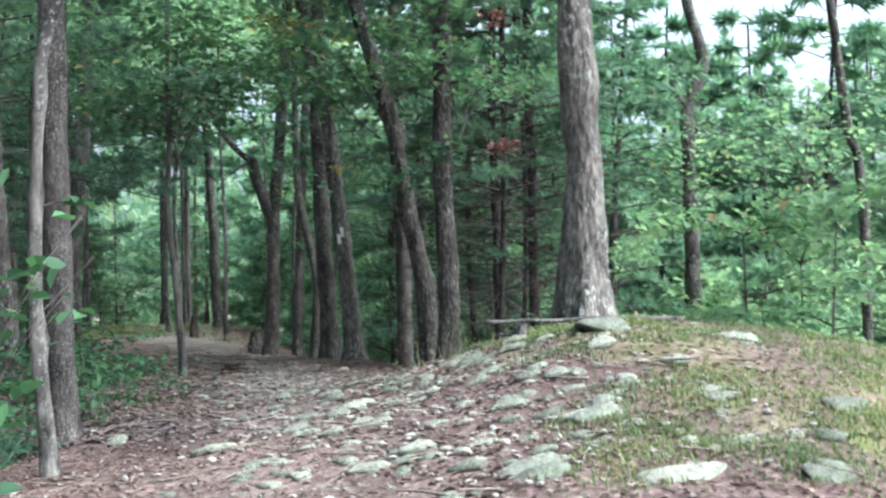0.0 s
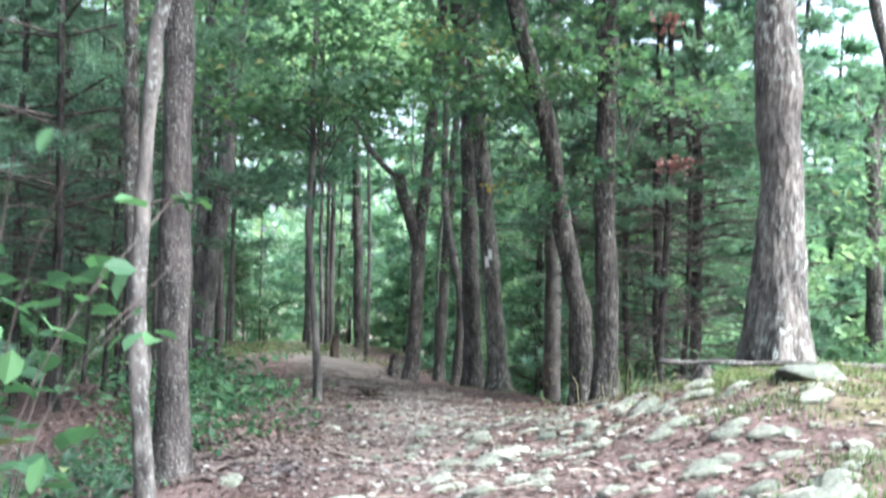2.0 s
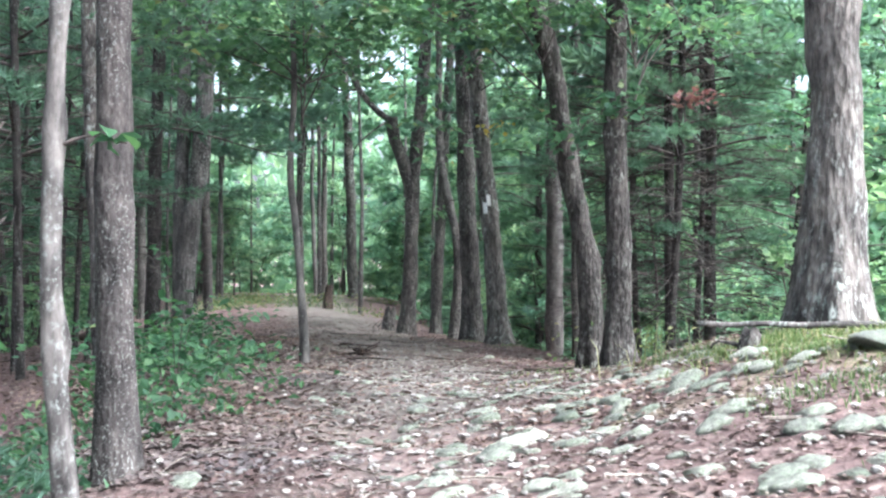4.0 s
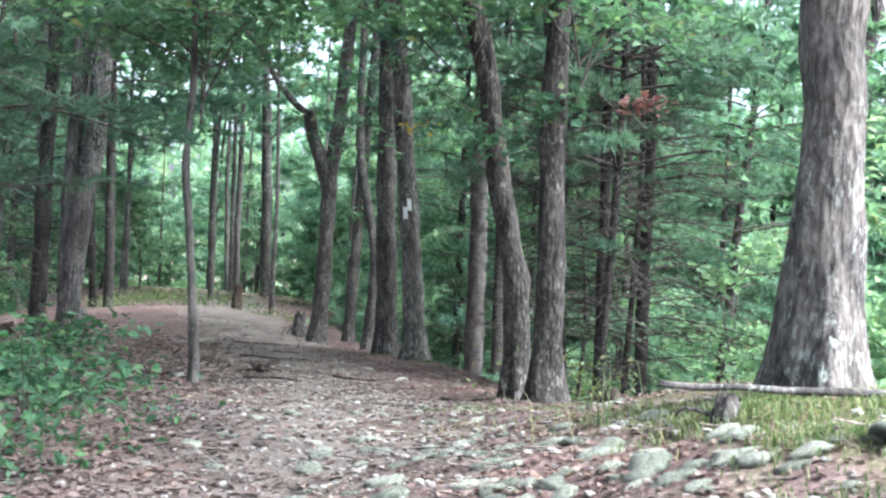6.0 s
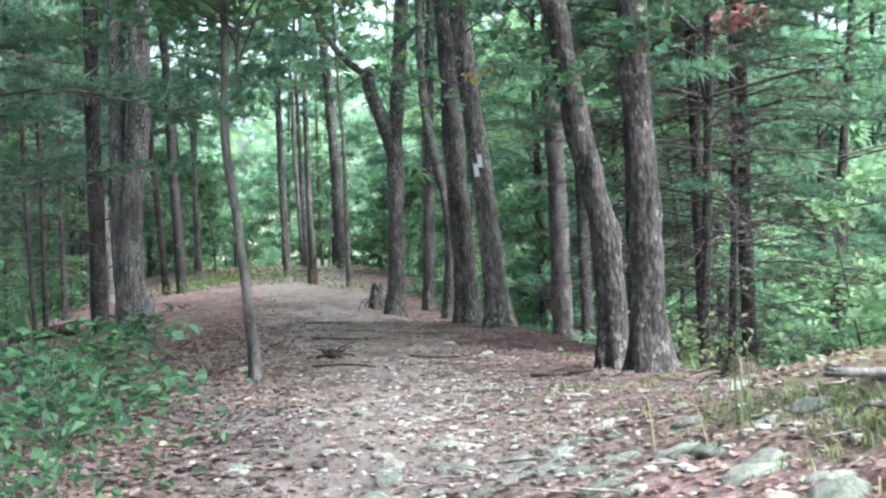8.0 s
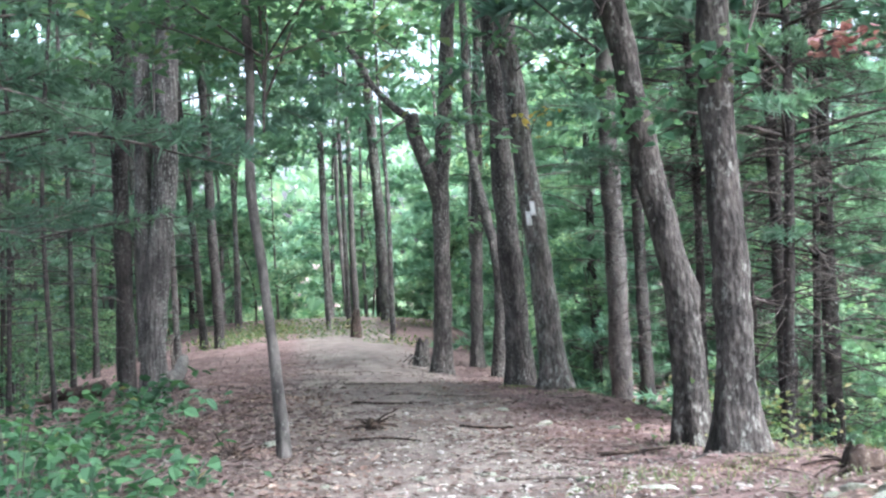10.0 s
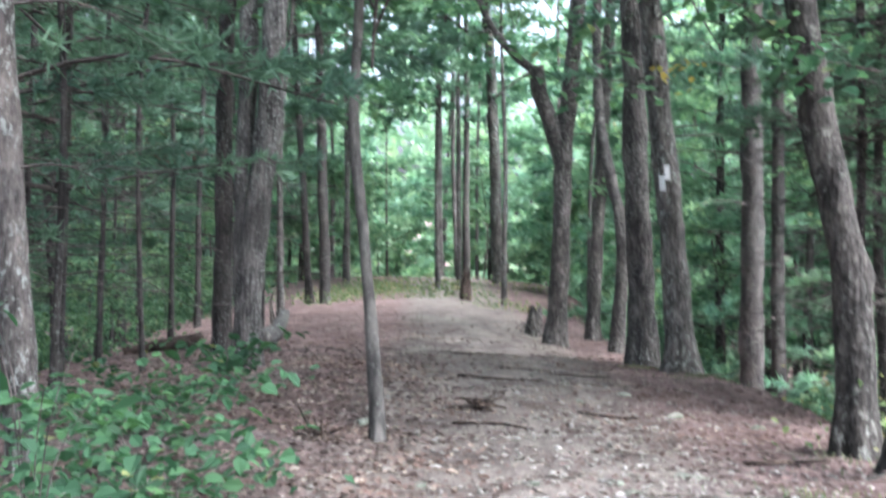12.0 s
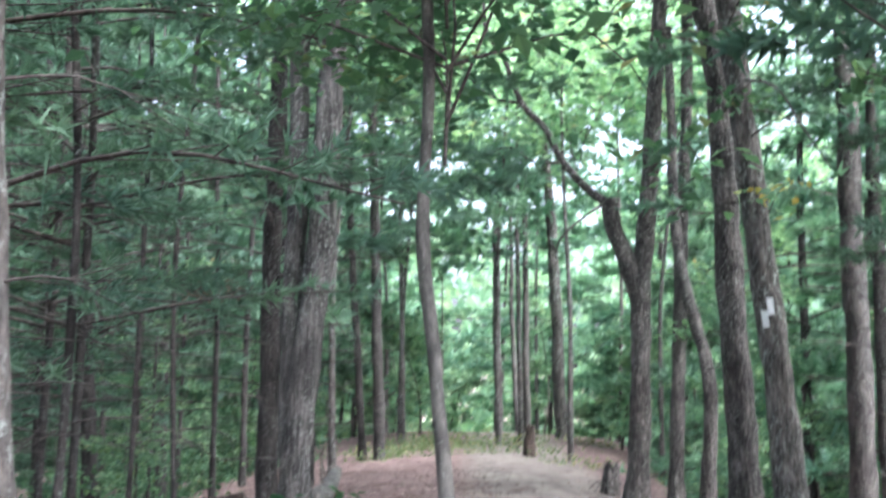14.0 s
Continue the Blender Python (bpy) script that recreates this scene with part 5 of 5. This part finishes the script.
def stump(label, x, y, r, h, mat, seed, spikes=9, rise=0.04):
    """A broken stump: splayed roots and a jagged top."""
    g = np.random.default_rng(seed)
    root = empty("tree_stump", x, y, gz(x, y), label, "stump", "old stumps")
    line = [(0, 0, -0.12), (0, 0, 0), (0.01, 0, h * 0.5), (0.03, 0.01, h)]
    me = trunk_mesh("stump_body", line, r, r * 0.85, mat, 22, 0.04, 0.16, 0.3, (), seed)
    top = max(v.co.z for v in me.vertices)
    for v in me.vertices:
        if v.co.z > top - 0.06:
            a = math.atan2(v.co.y, v.co.x)
            v.co.z += h * 0.35 * abs(math.sin(a * 2.5 + seed)) - h * 0.1
        if v.co.z > top - 0.02 and math.hypot(v.co.x, v.co.y) < r:
            v.co.x, v.co.y = v.co.x * 0.9, v.co.y * 0.9
    part("stump_body", me, root)
    for k in range(spikes):
        a, n = g.uniform(0, 6.28), g.uniform(0.8, 2.6) * r * 2
        e = (math.cos(a) * n, math.sin(a) * n, g.uniform(-0.05, rise) * g.random())
        bend = g.normal(0, 0.03, 2)
        part("root", limb_mesh("root", [(0, 0, h * 0.3), (e[0] * 0.5 + bend[0], e[1] * 0.5 + bend[1], h * 0.45 + e[2] * 0.4), e], 0.016, 0.005, mat, 5, 0.05), root)


stump("small dark splintered stump in the middle of the trail", -3.35, 19.35, 0.06, 0.07, ROT_WOOD, 1, 34, 0.24)
stump("small dark stump on the crest", -8.15, 40.0, 0.12, 0.62, ROT_WOOD, 2, 4)
stump("grey broken stump beside the forked tree", -4.8, 31.0, 0.13, 0.45, BROWN_BARK, 3, 12)
stump("weathered stump with splayed roots under the fallen branch", 0.62, 9.95, 0.05, 0.12, BROWN_BARK, 4, 4)
stump("dark twiggy root clump at the sapling's foot", -3.95, 16.75, 0.045, 0.06, ROT_WOOD, 5, 30, 0.3)
stump("dark old stump in the hollow behind the bank", 0.55, 14.2, 0.1, 0.12, ROT_WOOD, 6, 14)

# ---- distant woods ----
g = np.random.default_rng(77)
n = 34000
a = g.uniform(-1.0, 1.1, n)
d = g.uniform(72, 110, n)
hump = 7 + 4 * np.sin(a * 9) + 3 * np.sin(a * 23 + 1) + 2 * np.sin(a * 51)
hump = hump + 9 * (a > 0.36) + 6 * (a < -0.05) - 4 * np.exp(-((a - 0.27) / 0.075) ** 4)      # a dip in the far skyline beyond the crest
h = g.beta(1.1, 1.5, n) * np.maximum(hump + 9, 3)
p = np.stack([-np.sin(a) * d, np.cos(a) * d, -5 + h], 1)
# the pale tone of these leaves carries the haze
tagged(new("distant_woods", mesh_from("distant_woods", *leaves_at(p, 1.05, g, 0.35), FAR_LEAVES, False)), "distant woods with haze in the leaf colour", "woods", kind="stuff")


n = 12000
a = g.uniform(0.34, 1.0, n)
d = g.uniform(58, 72, n)
h = g.beta(1.1, 1.3, n) * (20 + 4 * np.sin(a * 17) + 3 * np.sin(a * 41))
p = np.stack([-np.sin(a) * d, np.cos(a) * d, -3 + h], 1)
tagged(new("distant_pines", mesh_from("distant_pines", *leaves_at(p, 0.9, g, 0.45), NEEDLES, False)), "dark distant pines behind the shaded wood", "woods", kind="stuff")


# ---- broad crowns over the far end of the ridge ----
def tall_leafy(label, x, y, height, r, reach, n, size, mat, seed, limbs=9):
    root, p = hardwood("maple_tree", label, [(x, y, 0), (x + 0.1 * math.sin(seed), y, 3.0), (x + 0.25 * math.cos(seed), y, 6.0)], r, r * 0.35, SPOTTED_BARK, height - 2.2, "leafy trees along the ridge", 12, 0.2, (), (), seed, 0.05)
    crown(root, (0.1, 0, height - 2.0), reach, n, size, mat, seed, limbs)


for k, (x, y, h) in enumerate([(-7.2, 40.5, 11.5), (-9.9, 44.0, 13.5), (-5.2, 43.0, 12.5), (-13.5, 46.0, 13), (-7.8, 53.0, 16), (-2.6, 47.0, 13), (-16.0, 52.0, 15), (-11.5, 57.0, 17), (-10.8, 33.5, 11), (1.5, 42.0, 12)]):
    tall_leafy("slim grey tree with a sunlit-coloured leafy crown", x, y, h, 0.1, (3.6, 3.2), 2600, 0.26, BRIGHT_LEAVES, 500 + k, 12)
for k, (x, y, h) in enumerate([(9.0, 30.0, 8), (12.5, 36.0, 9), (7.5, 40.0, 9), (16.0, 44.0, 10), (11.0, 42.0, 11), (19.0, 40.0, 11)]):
    tall_leafy("slim tree with a sunlit-coloured crown on the low ground", x, y, h, 0.08, (3.0, 2.6), 2600, 0.17, BRIGHT_LEAVES, 520 + k, 12)


# unseen oak off to the right, added so that its crown shades the trail
for k, (x, y, h) in enumerate([(7.6, 14.5, 12.0)]):
    tall_leafy("unseen broad-crowned oak added to shade the trail", x, y, h, 0.16, (3.6, 2.2), 3600, 0.2, LEAVES, 540 + k, 14)

# ---- crowns and side branches of the trees near the trail ----
def find(label):
    return next(o for o in scene.collection.objects if o.parent is None and o.get("label", "") == label)


big_oak = find("grey lichen-patched oak with flared roots on the stony bank")
# two unseen leaf masses overhead, added to shade the hollow left of the trail
crown(big_oak, (1.0, -2.6, 7.2), (2.6, 1.2), 2600, 0.18, LEAVES, 604, 9)
crown(big_oak, (0.3, -0.2, 7.8), (4.2, 1.8), 5600, 0.17, LEAVES, 601, 15)
bare_limbs(big_oak, 3, 4.0, 6.0, 1.6, 602, OAK_BARK, (-0.04, 0), 0.035)
tagged(part("crown", NEAR_PINES[0][2], pine_l), kind="stuff").location = (-0.1, 0, 1.9)
tagged(part("crown", SHADE_PINES[0][2], spotted), kind="stuff").location = (-0.25, 0, 1.3)
for k, (label, low, high, reach, axis) in enumerate([
        ("slim dark leaning oak at the edge of the clearing", 2.5, 8.0, 1.6, (-0.12, 0)),
        ("thick grey furrowed tree that splits into two stems", 3.8, 9.0, 1.6, (0.05, 0)),
        ("slim straight brown tree at the trail's edge", 2.6, 9.0, 1.5, (0.03, 0)),
        ("dark rough oak close beside the blazed tree", 3.0, 9.0, 1.8, (-0.07, 0)),
        ("grey far pine at the crest", 2.5, 9.0, 1.8, (-0.04, 0)),
        ("thin far pine at the crest", 2.5, 9.0, 1.5, (-0.08, 0)),
        ("pale grey tree beyond the crest", 4.0, 10.0, 2.2, (-0.05, 0)),
        ("grey tree beyond the crest", 3.0, 9.0, 1.8, (-0.03, 0))]):
    bare_limbs(find(label), 9, low, high, reach, 620 + k, axis=axis, r=0.018)
for o in [o for o in scene.collection.objects if o.parent is None and o.get("label", "") == "thin dark pine stem in the shaded wood"]:
    bare_limbs(o, 9, 1.0, 5.0, 1.1, int(abs(o.location.x) * 100), r=0.009)
crown(find("thick grey furrowed tree that splits into two stems"), (0, 0, 8.2), (3.0, 1.6), 3000, 0.17, LEAVES, 640, 11)
crown(find("dark rough oak close beside the blazed tree"), (-0.8, 0, 8.6), (3.0, 1.6), 3000, 0.17, LEAVES, 641, 11)
crown(find("pale grey tree beyond the crest"), (-0.8, 0, 11.0), (4.0, 2.5), 1500, 0.22, BRIGHT_LEAVES, 642, 9)
crown(find("slim dark leaning oak at the edge of the clearing"), (-1.2, 0, 8.0), (2.6, 1.6), 1000, 0.14, BRIGHT_LEAVES, 643, 8)


# ---- high needle and leaf canopy over the ridge ----
def high_crown(root, kind, lift, x=0.0, turn=0.0):
    ob = tagged(part("crown", kind[2], root), kind="stuff")
    ob.location, ob.rotation_euler = (x, 0, lift), (0, 0, turn)


for k, (t, _) in enumerate(slope_pines[:4]):
    high_crown(t, PINES[k % 3], (3.6, 3.2, 2.6, 2.2)[k], -0.15, k)
for k, label in enumerate(("dark straight pine beside a fallen log", "grey far pine at the crest", "thin far pine at the crest", "grey tree beyond the crest")):
    high_crown(find(label), PINES[k % 3], (0.8, 2.4, 2.6, 2.8)[k], -0.1, 2 * k)
for k, (x, y) in enumerate([(-9.7, 46.0), (-12.9, 44.5)]):
    far_pine, _ = lone_trunk("straight pine with high boughs beyond the crest", [(x, y, -0.8), (x - 0.1, y, 3.0), (x - 0.2, y, 6.0)], 0.1, SPOTTED_BARK, 14, 670 + k)
    high_crown(far_pine, FAR_SUNNY_PINES[k % 2], 3.4, -0.2, 2.1 * k)
# leaf crowns mostly above the view, added to keep light off the trail
crown(oak_b, (-1.4, 0, 8.0), (3.6, 1.8), 5000, 0.17, LEAVES, 660, 14)
crown(oak_r, (-0.1, 0, 8.6), (3.8, 2.0), 5500, 0.17, LEAVES, 661, 14)
crown(blazed, (-1.4, 0, 9.5), (3.6, 1.8), 4000, 0.17, LEAVES, 662, 12)
crown(find("slim straight brown tree at the trail's edge"), (0.2, 0, 10.0), (3.2, 1.8), 3000, 0.18, LEAVES, 663, 11)

# ---- sticks across the trail ----
for k, (x, y, a, n, r) in enumerate([(-3.2, 23.0, 0.1, 1.3, 0.02), (-3.7, 22.2, -0.15, 1.0, 0.016), (-2.6, 21.6, 0.3, 0.8, 0.014), (-3.0, 18.3, -0.2, 0.7, 0.014), (-1.2, 15.4, 0.15, 0.7, 0.016), (-0.7, 17.3, 0.4, 0.6, 0.018), (-4.4, 24.6, 0.25, 0.9, 0.016), (-2.2, 19.6, -0.35, 0.6, 0.013)]):
    d = np.array([math.cos(a), math.sin(a)]) * n / 2
    ends = [(x - d[0], y - d[1]), (x + 0.03, y + 0.04), (x + d[0], y + d[1])]
    log("fallen_stick", "dark dry stick lying across the trail", [(p, q, gz(p, q) + r * 0.8 + 0.01) for p, q in ends], r, r * 0.6, ROT_WOOD if k % 2 else DEAD_WOOD, 700 + k, 8, "stick")


# browned needles on the dark pine and twigs in the shaded wood
dp = find("dark straight pine beside a fallen log")
bare_limbs(dp, 34, 1.0, 6.0, 2.7, 625, axis=(0, 0), r=0.016, forks=18)
leaf_twig(dp, (0, 0, 2.7), (-1.0, -0.4, 2.85), 130, 0.09, BROWN_NEEDLES, 310, "browned dead needles", 0.13, 0.55)

# a few bare side branches on the slimmer stems
for k, o in enumerate([o for o in scene.collection.objects if o.parent is None and o.get("category", "") == "tree" and len(o.children) == 1]):
    bare_limbs(o, 5, 2.0, 5.0, 0.9, 800 + k, r=0.012)
